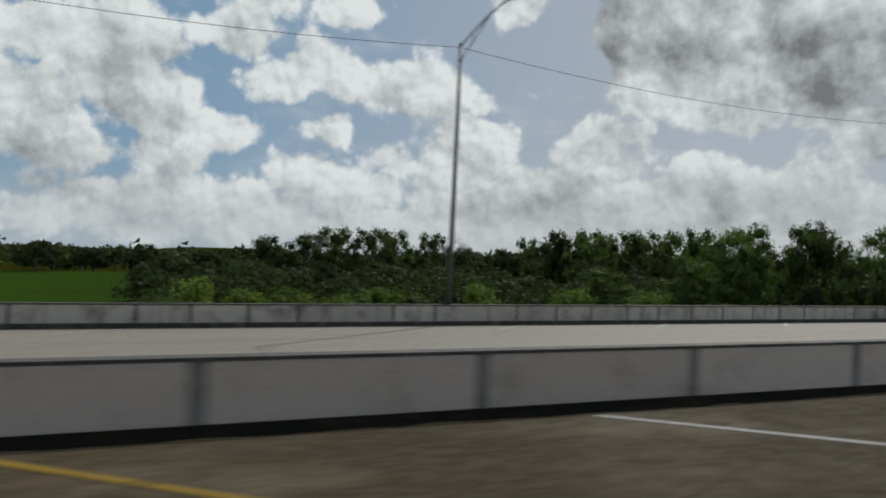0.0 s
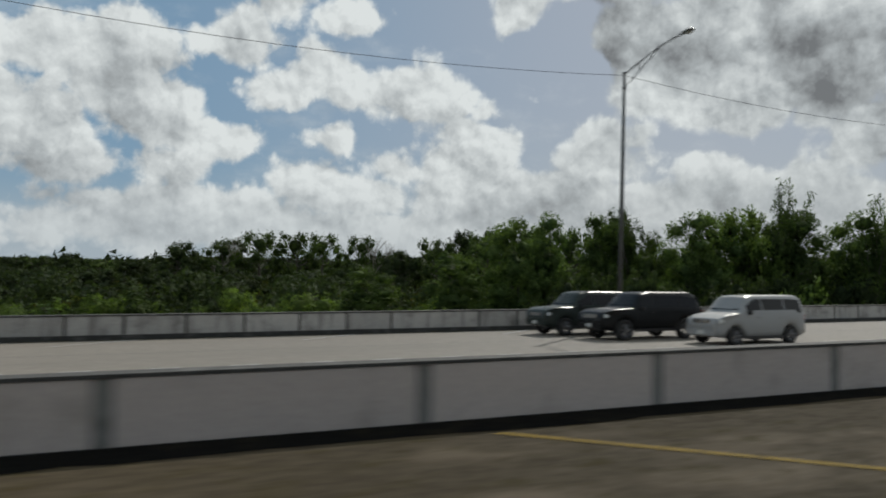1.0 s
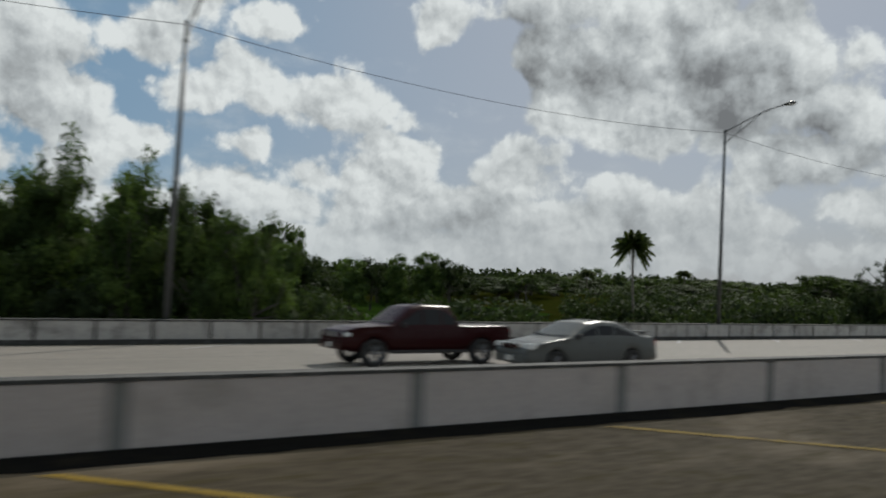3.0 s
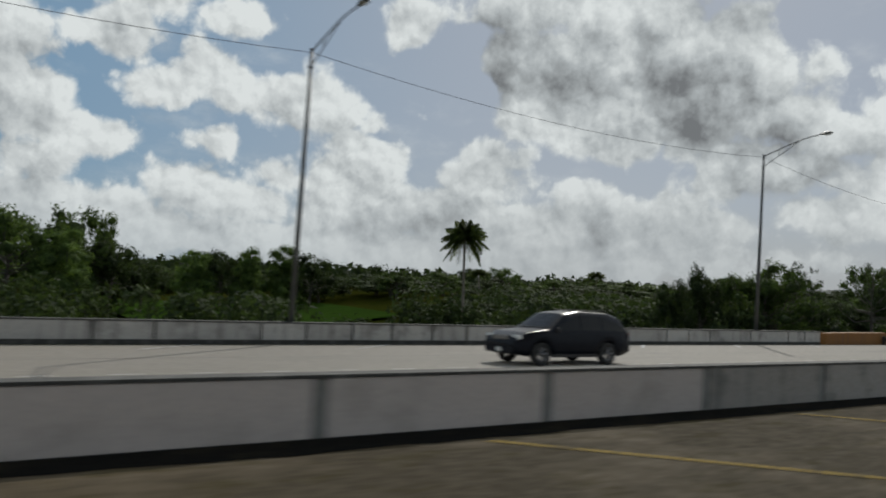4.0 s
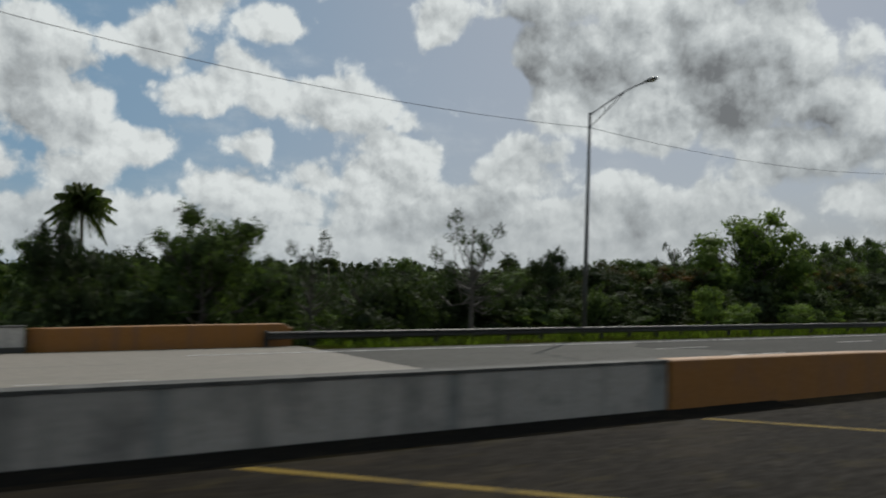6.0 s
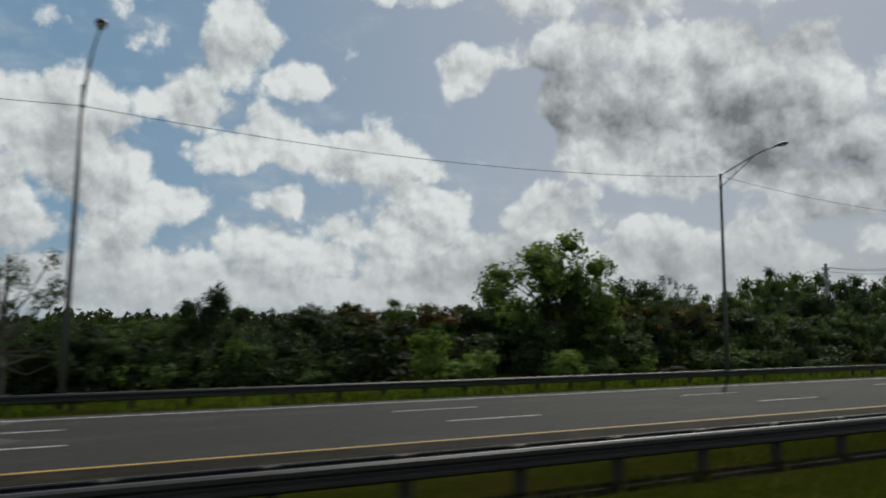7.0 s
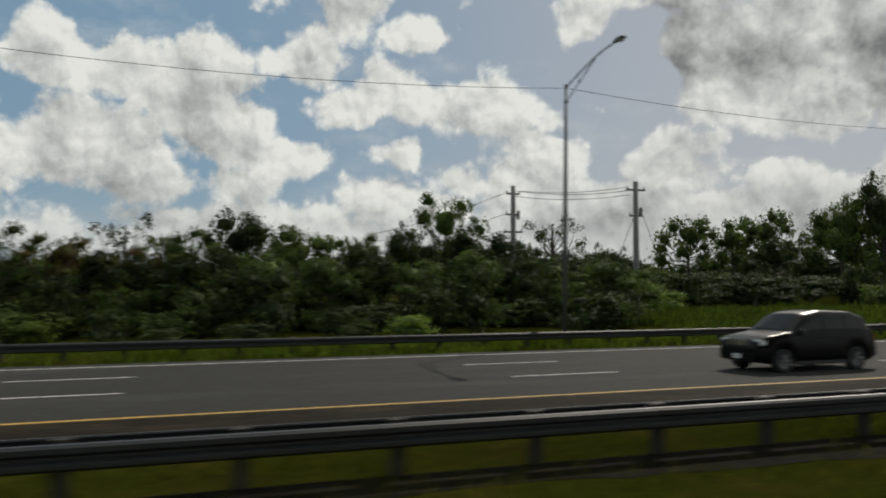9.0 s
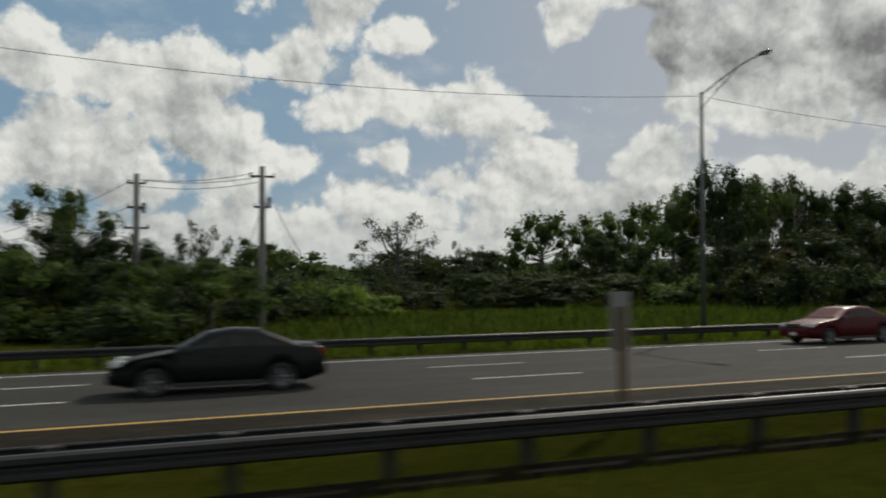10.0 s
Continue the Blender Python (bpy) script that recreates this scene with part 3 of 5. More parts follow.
wall_far = root("wall_far", label="weathered whitewashed bridge parapet with black mould streaks", category="wall", kind="structure")
Z_FB, Z_FT = far_z(Y_FAR), 0.49
bm = bmesh.new()
prism(bm, [(Y_FAR + 0.04, Z_FB - 0.6), (Y_FAR + 0.04, Z_FT - 0.06), (Y_FAR + 0.3, Z_FT - 0.06), (Y_FAR + 0.3, Z_FB - 0.6)], -140, 147.45)
part("core", bm, M_MOULD, wall_far)
bm = bmesh.new()
prism(bm, [(Y_FAR - 0.015, Z_FT - 0.055), (Y_FAR - 0.015, Z_FT), (Y_FAR + 0.32, Z_FT), (Y_FAR + 0.32, Z_FT - 0.055)], -140, 147.45)
part("coping", bm, M_MOULD, wall_far, "mould-blackened top edge")
bm = bmesh.new()
prism(bm, [(Y_FAR - 0.02, Z_FB - 0.1), (Y_FAR - 0.02, Z_FB + 0.19), (Y_FAR + 0.05, Z_FB + 0.19), (Y_FAR + 0.05, Z_FB - 0.1)], -140, 147.45)
part("base_course", bm, M_MOULD, wall_far, "blackened foot of the parapet")
meshes = []
for w in (1.9, 2.1, 4.02):
    bm = bmesh.new()
    block(bm, 0.05, w - 0.05, Y_FAR, Y_FAR + 0.08, Z_FB + 0.11, Z_FT - 0.055, 0.012)
    ob = part("panel", bm, M_STAINED, wall_far)
    meshes.append((w, ob))
x, first = -101.2, set()
pick = random.Random(9)
while x < 146.5:
    w, ob = pick.choice(meshes) if x < 141 else meshes[0]
    if w not in first:
        first.add(w)
        ob.location.x = x
    else:
        shared("panel", ob.data, wall_far, Matrix.Translation((x, 0, 0)))
    x += w
if 147.45 - x > 0.25:
    bm = bmesh.new()
    block(bm, x + 0.05, 147.43, Y_FAR, Y_FAR + 0.08, Z_FB + 0.11, Z_FT - 0.055, 0.012)
    part("panel", bm, M_STAINED, wall_far)
orange_far = root("orange_wall", label="orange-painted end block of the bridge parapet", category="wall", kind="structure")
bm = bmesh.new()
ring = []
for x, top, y in ((147.5, 0.40, Y_FAR + 0.3), (148.1, 0.40, Y_FAR - 0.04), (152.2, 0.46, Y_FAR - 0.06), (156.3, 0.48, Y_FAR + 0.0), (156.7, 0.30, Y_FAR + 0.05)):
    ring.append([bm.verts.new(p) for p in ((x, y, Z_FB - 0.5), (x, y + 0.02, top - 0.02), (x, y + 0.05, top), (x, Y_FAR + 0.36, top), (x, Y_FAR + 0.38, Z_FB - 0.5))])
for a, b in zip(ring, ring[1:]):
    for k in range(4):
        bm.faces.new((a[k], a[k + 1], b[k + 1], b[k]))
bm.faces.new(ring[0])
bm.faces.new(ring[-1])
part("painted_face", bm, M_ORANGE, orange_far)

# ---- guardrails ----
W_BEAM = [(0.0, 0.31), (-0.045, 0.306), (-0.082, 0.275), (-0.082, 0.215), (-0.02, 0.17), (-0.02, 0.14), (-0.082, 0.095), (-0.082, 0.048), (-0.02, 0.005), (0.0, 0.0),
          (0.008, 0.012), (-0.066, 0.052), (-0.066, 0.092), (-0.004, 0.135), (-0.004, 0.175), (-0.066, 0.218), (-0.066, 0.262), (0.008, 0.292)]


def guardrail(x0, x1, y, z_top, double, label, group, gap=1.905):
    rail = root("guardrail", label=label, category="guardrail", group=group)
    bm = bmesh.new()
    prism(bm, W_BEAM, 0, 2 * gap + 0.02)
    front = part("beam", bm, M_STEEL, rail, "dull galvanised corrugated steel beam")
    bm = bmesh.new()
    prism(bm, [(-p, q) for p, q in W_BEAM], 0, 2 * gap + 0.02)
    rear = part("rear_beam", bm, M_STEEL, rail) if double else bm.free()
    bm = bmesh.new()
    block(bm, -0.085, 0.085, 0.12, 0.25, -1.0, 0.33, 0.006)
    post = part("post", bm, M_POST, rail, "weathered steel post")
    bm = bmesh.new()
    block(bm, -0.06, 0.06, 0.006, 0.12, 0.02, 0.29, 0.006)
    spacer = part("spacer", bm, M_POST, rail)
    bm = bmesh.new()
    block(bm, -0.06, 0.06, 0.25, 0.362, 0.02, 0.29, 0.006)
    spacer_rear = part("spacer", bm, M_POST, rail) if double else bm.free()
    n = int((x1 - x0) / gap)
    for k in range(n + 1):
        x = x0 + gap * k
        for ob in (post, spacer, spacer_rear):
            if ob:
                m = Matrix.Translation((x, y, z_top - 0.31))
                if k == 0:
                    ob.matrix_basis = m
                else:
                    shared(ob.name.split(".")[0], ob.data, rail, m)
        if k % 2 == 0:
            for ob, dy in ((front, 0.0), (rear, 0.37)):
                if ob:
                    m = Matrix.Translation((x, y + dy, z_top - 0.31 + (0.002 if k % 4 else 0.0)))
                    if k == 0:
                        ob.matrix_basis = m
                    else:
                        shared(ob.name.split(".")[0], ob.data, rail, m)
    return rail


RAIL_X = 167.03
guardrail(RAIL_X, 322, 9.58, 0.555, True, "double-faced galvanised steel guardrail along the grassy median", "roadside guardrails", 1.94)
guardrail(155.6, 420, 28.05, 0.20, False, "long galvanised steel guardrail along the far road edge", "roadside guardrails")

# ---- street lamps and their cables ----


def street_lamp(top):
    """A tall steel lamp on z = 0, arm towards -y."""
    lamp = root("street_lamp", label="tall grey steel street lamp with a braced cobra arm", category="street lamp", group="lamps along the far parapet")
    bm = bmesh.new()
    tube(bm, [(0, 0, 0), (0, 0, top * 0.5), (0, 0, top)], [0.125, 0.10, 0.07], 12)
    part("pole", bm, M_POLE, lamp, smooth=True)
    bm = bmesh.new()
    block(bm, -0.2, 0.2, -0.2, 0.2, -0.6, 0.04, 0.02)
    part("base_plate", bm, M_POLE, lamp)
    bm = bmesh.new()
    tube(bm, [(0, 0, top - 0.06), (0.09, -1.1, top + 0.33), (0.2, -2.3, top + 0.72), (0.28, -3.0, top + 0.88), (0.33, -3.5, top + 0.93)], 0.034, 8)
    part("arm", bm, M_POLE, lamp, smooth=True)
    bm = bmesh.new()
    tube(bm, [(0, 0, top - 0.72), (0.1, -1.2, top + 0.0), (0.2, -2.25, top + 0.66)], 0.024, 8)
    tube(bm, [(0.09, -1.0, top + 0.28), (0.09, -1.0, top - 0.13)], 0.016, 6)
    part("brace", bm, M_POLE, lamp, smooth=True)
    bm = bmesh.new()
    tube(bm, [(0, 0, top - 0.78), (0, 0, top - 0.68)], 0.10, 12)
    part("collar", bm, M_POLE, lamp)
    bm = bmesh.new()
    tube(bm, [(0, 0, top - 0.02), (0, 0, top + 0.05)], 0.088, 12)
    part("cap", bm, M_POLE, lamp)
    bm = bmesh.new()
    rings = []
    for s, w, h in ((0, 0.06, 0.05), (0.15, 0.10, 0.075), (0.35, 0.165, 0.105), (0.6, 0.185, 0.11), (0.78, 0.14, 0.08), (0.86, 0.05, 0.03)):
        rings.append([bm.verts.new((0.34 + w * math.cos(a), -3.45 - s, top + 0.945 + s * 0.03 + h * math.sin(a) * (0.55 if math.sin(a) < 0 else 1.0))) for a in (2 * math.pi * k / 12 for k in range(12))])
    for a, b in zip(rings, rings[1:]):
        for k in range(12):
            bm.faces.new((a[k], a[(k + 1) % 12], b[(k + 1) % 12], b[k]))
    bm.faces.new(rings[0])
    bm.faces.new(rings[-1])
    head = part("lamp_head", bm, M_LAMPHEAD, lamp, "dark cobra-head lamp housing", True)
    bm = bmesh.new()
    bmesh.ops.create_uvsphere(bm, u_segments=12, v_segments=6, radius=1.0, matrix=Matrix.Translation((0.34, -3.45 - 0.55, top + 0.90)) @ Matrix.Diagonal((0.13, 0.22, 0.055, 1)))
    part("lens", bm, M_LENS, head, "clouded glass lens", True)
    return lamp


LAMPS = [(-51.0, 28.75, 11.85), (-18.8, 28.75, 11.85), (13.54, 28.75, 11.88), (46.59, 28.75, 11.82), (78.9, 28.8, 11.83), (109.5, 28.75, 11.85),
         (140.83, 28.75, 11.8), (172.6, 29.2, 11.18), (206.1, 29.85, 11.33), (238.53, 30.2, 11.17), (272.3, 30.8, 11.6), (305.0, 31.0, 11.4), (338.0, 31.0, 11.4)]
TOP = 12.15
proto, spots = None, []
for x, y, z in LAMPS:
    base = z - TOP
    m = pose(x - 0.19, y, base, 0.4 * math.sin(x), 0.9 + 0.15 * math.cos(x * 1.3), 0)
    if proto is None:
        proto = street_lamp(TOP)
        proto.matrix_basis = m
    else:
        copy_thing(proto, m)
    spots.append(Vector((x, y, z - (0.72 if 170 < x < 180 else 0.1))))
for a, b in zip(spots, spots[1:]):
    bm = bmesh.new()
    tube(bm, [a.lerp(b, i / 14) - Vector((0, 0, 0.75 * (1 - (2 * i / 14 - 1) ** 2))) for i in range(15)], 0.012, 5)
    tagged(mesh_object("overhead_cable", bm, M_CABLE), "thin black cable slung between street lamp tops", "cable", "cables between lamps")

# ---- plants ----


def leaf_mesh(name, centres, sizes, outward, material, rnd, droop=0.0, slim=0.55, blades=False, lumps=()):
    """Many small pointed leaves as one mesh; centres and outward are arrays of vectors. Leaves lie across the outward way, blades point along it."""
    n = len(centres)
    if blades:
        d = outward + rnd.normal(0, 0.55, (n, 3))
        d[:, 2] -= droop
    else:
        face = outward + rnd.normal(0, 0.42, (n, 3))
        face /= np.linalg.norm(face, axis=1)[:, None] + 1e-9
        d = np.cross(face, rnd.normal(0, 1, (n, 3)))
        d[:, 2] -= droop
        d -= face * (d * face).sum(1)[:, None] * 0.8
    d /= np.linalg.norm(d, axis=1)[:, None] + 1e-9
    side = np.cross(d, rnd.normal(0, 1, (n, 3)) if blades else face)
    side /= np.linalg.norm(side, axis=1)[:, None] + 1e-9
    up = np.cross(side, d)
    length, width = sizes[:, None], sizes[:, None] * slim * 0.5
    v = np.empty((n, 3, 3))
    v[:, 0] = centres - d * length * 0.5 + side * width
    v[:, 1] = centres + d * length * 0.5 - up * length * 0.12
    v[:, 2] = centres - d * length * 0.5 - side * width
    f = np.arange(n * 3).reshape(n, 3)
    me = bpy.data.meshes.new(name)
    verts, faces = v.reshape(-1, 3).tolist(), f.tolist()
    for lump in lumps:
        faces += (BALL_F + len(verts)).tolist()
        verts += lump.tolist()
    me.from_pydata(verts, [], faces)
    me.polygons.foreach_set("use_smooth", [k >= n for k in range(len(faces))])
    me.materials.append(material)
    return me


def shell_points(rnd, n, centre, radius, inner=0.55):
    d = rnd.normal(0, 1, (n, 3))
    d /= np.linalg.norm(d, axis=1)[:, None]
    r = inner + (1 - inner) * rnd.random((n, 1)) ** 0.6
    return np.array(centre) + d * r * np.array(radius), d


BALL = bmesh.new()
bmesh.ops.create_icosphere(BALL, subdivisions=2, radius=1.0)
BALL_V, BALL_F = np.array([v.co for v in BALL.verts]), np.array([[v.index for v in f.verts] for f in BALL.faces])
BALL.free()


def crown(name, lobes, per_area, leaf, material, rnd, parent, label="", droop=0.2, slim=0.6, cut=-0.18, tuft=5, ragged=0.22, core=0.56):
    """A crown from overlapping lobes (x, y, z, rx, rz): tufts of small leaves on an uneven outside, over a dense dark mass within."""
    cs, ss, ds, lumps = [], [], [], []
    off = Vector(rnd.uniform(-50, 50, 3))
    for x, y, z, rx, rz in lobes:
        n = int(per_area * 4 * math.pi * rx * (rx + rz) / 2 / tuft)
        d = rnd.normal(0, 1, (n, 3))
        d /= np.linalg.norm(d, axis=1)[:, None]
        for w in d:
            p = np.array((x, y, z)) + w * (rx, rx, rz)
            rough = noise.noise(Vector(p * 0.9) + off)
            if noise.noise(Vector(p * 1.5) - off) < cut:
                continue
            p = np.array((x, y, z)) + w * (rx, rx, rz) * (0.96 + ragged * rough) * rnd.uniform(0.90, 1.04)
            k = rnd.integers(tuft - 2, tuft + 3)
            cs.append(p + rnd.normal(0, leaf * 0.55, (k, 3))), ds.append(np.tile(w + [0, 0, 0.25], (k, 1))), ss.append(leaf * rnd.uniform(0.6, 1.3, k))
        if core and rx > 0.7:
            size = np.array([core * (0.95 + 2.0 * ragged * noise.noise(Vector(np.array((x, y, z)) + b * rx * 0.9) + off) + 0.36 * noise.noise(Vector(b * rx * 2.2) - off)) for b in BALL_V])
            lumps.append(np.array((x, y, z)) + BALL_V * size[:, None] * (rx, rx, rz))
    me = leaf_mesh(name, np.concatenate(cs), np.concatenate(ss), np.concatenate(ds), material, rnd, droop, slim, lumps=lumps)
    ob = new(name, me)
    ob.parent = parent
    return tagged(ob, label)


def limbs(bm, rnd, start, targets, r):
    for t in targets:
        a, b = Vector(start), Vector(t)
        mid = a.lerp(b, 0.5) + Vector(rnd.normal(0, 0.25, 3)) + Vector((0, 0, -0.1 * (b - a).length))
        tube(bm, [a, mid, b], [r, r * 0.6, r * 0.18], 4, False)


def broadleaf(seed, material, label, spread=1.0, flat=0.8, density=46, leaf=0.22, lobes=9, big=1.5, cut=-0.18, name="tree"):
    """A tree 8 m tall on its base; the crown is about 7.5 m across."""
    rnd = np.random.default_rng(seed)
    tree = root(name, label=label, category="tree", group="roadside trees")
    made = [(0.0, 0.0, 5.3, big * 1.15 * spread, big * 1.15)]
    for i in range(lobes):
        a, h = 2 * math.pi * (i * 0.618) + rnd.uniform(-0.4, 0.4), (i + 0.5) / lobes
        rx = big * rnd.uniform(0.62, 1.0) * (1 - 0.18 * h)
        reach = spread * (3.7 * math.sqrt(max(0.06, 1 - (abs(h - 0.3) / 0.78) ** 2)) - rx * 0.75)
        made.append((reach * math.cos(a), reach * math.sin(a), 2.2 + 4.5 * h, rx, rx * flat * rnd.uniform(0.85, 1.1)))
    for x, y, z, rx, rz in list(made[1:]):
        w = rnd.normal(0, 1, 3)
        w[2] = abs(w[2])
        w /= np.linalg.norm(w)
        r = rx * rnd.uniform(0.35, 0.5)
        made.append((x + w[0] * rx * 0.95, y + w[1] * rx * 0.95, z + w[2] * rz * 0.95, r, r * flat))
    bm = bmesh.new()
    lean = rnd.normal(0, 0.25, 2)
    tube(bm, [(0, 0, -0.6), (lean[0] * 0.4, lean[1] * 0.4, 1.6), (lean[0], lean[1], 4.2), (lean[0] * 1.3, lean[1] * 1.3, 6.4)], [0.24, 0.19, 0.12, 0.05], 7, False)
    for c in made:
        limbs(bm, rnd, (lean[0] * 0.7, lean[1] * 0.7, min(1.2 + c[2] * 0.42, 4.6)), [c[:3]], 0.07)
        for _ in range(2):
            w = rnd.normal(0, 0.55, 3) * (c[3], c[3], c[4])
            limbs(bm, rnd, c[:3], [(c[0] + w[0], c[1] + w[1], c[2] + w[2] + 0.3 * c[4])], 0.03)
    part("trunk", bm, M_BARK, tree)
    crown("crown", made, density, leaf, material, rnd, tree, cut=cut, core=0.56 if cut < -0.05 else 0)
    return tree


def shrub(seed, material, label, density=36, leaf=0.20):
    """A bush about 3 m tall and 4 m across."""
    rnd = np.random.default_rng(seed)
    bush = root("bush", label=label, category="bush", group="roadside bushes")
    made = [(0, 0, 1.0, 1.25, 1.0)]
    for i in range(7):
        a, h = i * 2.4 + rnd.uniform(-0.3, 0.3), rnd.uniform(0.1, 1.0)
        reach = 1.35 * math.sqrt(1 - (h * 0.8) ** 2) * rnd.uniform(0.6, 1.0)
        rx = rnd.uniform(0.5, 0.85)
        made.append((reach * math.cos(a), reach * math.sin(a), 0.4 + 1.9 * h, rx, rx * 0.8))
    bm = bmesh.new()
    limbs(bm, rnd, (0, 0, -0.3), [c[:3] for c in made], 0.05)
    part("stem", bm, M_BARK, bush)
    crown("foliage", made, density, leaf, material, rnd, bush, cut=-0.25)
    return bush


def vine_tower(seed, label):
    """A tree smothered in vines, 9 m tall: rounded tops over hanging curtains of leaves."""
    rnd = np.random.default_rng(seed)
    tree = root("tree", label=label, category="tree", group="roadside trees")
    made = [(0.0, 0.0, 3.0, 2.2, 1.9), (0.2, 0.1, 5.3, 1.7, 1.3)]
    for k in range(17):
        a, h = k * 2.4 + rnd.uniform(-0.3, 0.3), (k + 0.6) / 17
        reach = 2.35 * math.sqrt(max(0.05, 1 - 0.92 * h ** 1.6)) * rnd.uniform(0.8, 1.1)
        rx = rnd.uniform(0.85, 1.5) * (1 - 0.2 * h)
        made.append((reach * math.cos(a), reach * math.sin(a), 0.5 + 7.3 * h, rx, rx * rnd.uniform(0.55, 0.75)))
    bm = bmesh.new()
    tube(bm, [(0, 0, -0.6), (0.2, 0.1, 3), (0.1, 0.3, 6.5)], [0.25, 0.18, 0.06], 7, False)
    limbs(bm, rnd, (0.1, 0.1, 2.5), [c[:3] for c in made[::3]], 0.08)
    part("trunk", bm, M_BARK, tree)
    crown("crown", made, 44, 0.20, M_LEAF_VINE, rnd, tree, droop=0.4, cut=-0.35, ragged=0.24)
    return tree


def bare_tree(seed, label):
    """A leafless tree 7 m tall with forked twigs."""
    rnd = np.random.default_rng(seed)
    tree = root("tree", label=label, category="tree", group="roadside trees")
    bm = bmesh.new()

    def fork(a, way, length, r, depth):
        b = a + way * length
        tube(bm, [a, a.lerp(b, 0.5) + Vector(rnd.normal(0, 0.06 * length, 3)), b], [r, r * 0.8, r * 0.6], 5, False)
        if depth:
            for _ in range(3 if depth > 1 else 2):
                turn = (way + Vector(rnd.normal(0, 0.45, 3)) + Vector((0, 0, 0.12))).normalized()
                fork(b, turn, length * rnd.uniform(0.55, 0.8), r * 0.58, depth - 1)

    fork(Vector((0, 0, -0.5)), Vector((0, 0, 1)), 2.8, 0.17, 5)
    part("branches", bm, M_DEADWOOD, tree)
    return tree


def palm(seed, label):
    """A coconut palm 12 m tall."""
    rnd = np.random.default_rng(seed)
    tree = root("palm_tree", label=label, category="palm tree", group="coconut palms")
    bm = bmesh.new()
    tube(bm, [(0, 0, -0.5), (0.2, 0, 3), (0.1, 0.1, 7), (0, 0, 11)], [0.24, 0.17, 0.15, 0.13], 9, False)
    part("trunk", bm, M_PALMTRUNK, tree, smooth=True)
    ring_of = [(t, (i + 0.37 * j) / n) for j, (t, n) in enumerate(((80, 5), (60, 7), (38, 8), (14, 8), (-12, 8), (-38, 6))) for i in range(n)]
    for tilt, turn in ring_of:
        bm = bmesh.new()
        a = 2 * math.pi * turn + rnd.uniform(-0.15, 0.15)
        tilt = radians(tilt + rnd.uniform(-9, 9))
        out = Vector((math.cos(a), math.sin(a), 0))
        pts = []
        for i in range(9):
            q = i / 8
            pts.append(Vector((0, 0, 11)) + (out * math.cos(tilt) + Vector((0, 0, math.sin(tilt)))) * (2.9 * q) - Vector((0, 0, 1.25 * q * q)))
        tube(bm, pts, [0.035 - 0.003 * i for i in range(9)], 4, False)
        side = out.cross(Vector((0, 0, 1)))
        for i in range(1, 34):
            s = i / 33 * 7.99
            p = pts[int(s)].lerp(pts[int(s) + 1], s - int(s))
            ln = 1.25 * math.sin(math.pi * min(0.97, 0.16 + 0.8 * i / 33)) + 0.1
            for sg in (1, -1):
                tip = p + side * sg * ln * 0.62 + out * 0.3 * ln - Vector((0, 0, ln * rnd.uniform(0.35, 0.85)))
                w = out * 0.085
                bm.faces.new([bm.verts.new(q) for q in (p - w, p + w, tip)])
        part("frond", bm, M_FROND, tree)
    bm = bmesh.new()
    for k in range(6):
        bmesh.ops.create_icosphere(bm, subdivisions=1, radius=0.14, matrix=Matrix.Translation((0.25 * math.cos(k), 0.25 * math.sin(k), 10.7 + 0.06 * (k % 2))))
    part("coconuts", bm, M_BARK, tree)
    return tree


def bamboo(seed, label):
    """A feathery clump of tall leaning canes, 9 m tall."""
    rnd = np.random.default_rng(seed)
    tree = root("bamboo_clump", label=label, category="bamboo", group="roadside trees")
    bm = bmesh.new()
    cs, ds = [], []
    for k in range(12):
        a, out = rnd.uniform(0, 6.28), rnd.uniform(0.4, 2.0)
        top = rnd.uniform(6.0, 9.0)
        pts = [Vector((math.cos(a) * out * (s ** 2.2), math.sin(a) * out * (s ** 2.2), top * s - 0.6 * max(0, s - 0.8) * 3)) for s in (0, 0.25, 0.5, 0.7, 0.85, 1.0)]
        tube(bm, pts, [0.05, 0.045, 0.04, 0.03, 0.02, 0.008], 5, False)
        for s in np.linspace(0.25, 1.0, 20):
            q = s * 4.999
            p = pts[int(q)].lerp(pts[int(q) + 1], q - int(q))
            n = 9
            off = rnd.normal(0, 0.34 * (1.25 - s * 0.75), (n, 3))
            cs.append(np.array(p) + off), ds.append(off + [0, 0, -0.25])
    part("cane", bm, M_BARK, tree)
    cs, ds = np.concatenate(cs), np.concatenate(ds)
    me = leaf_mesh("foliage", cs, rnd.uniform(0.22, 0.45, len(cs)), ds, M_LEAF_VINE, rnd, 0.3, 0.28, True)
    new("foliage", me).parent = tree
    return tree


KINDS = {}


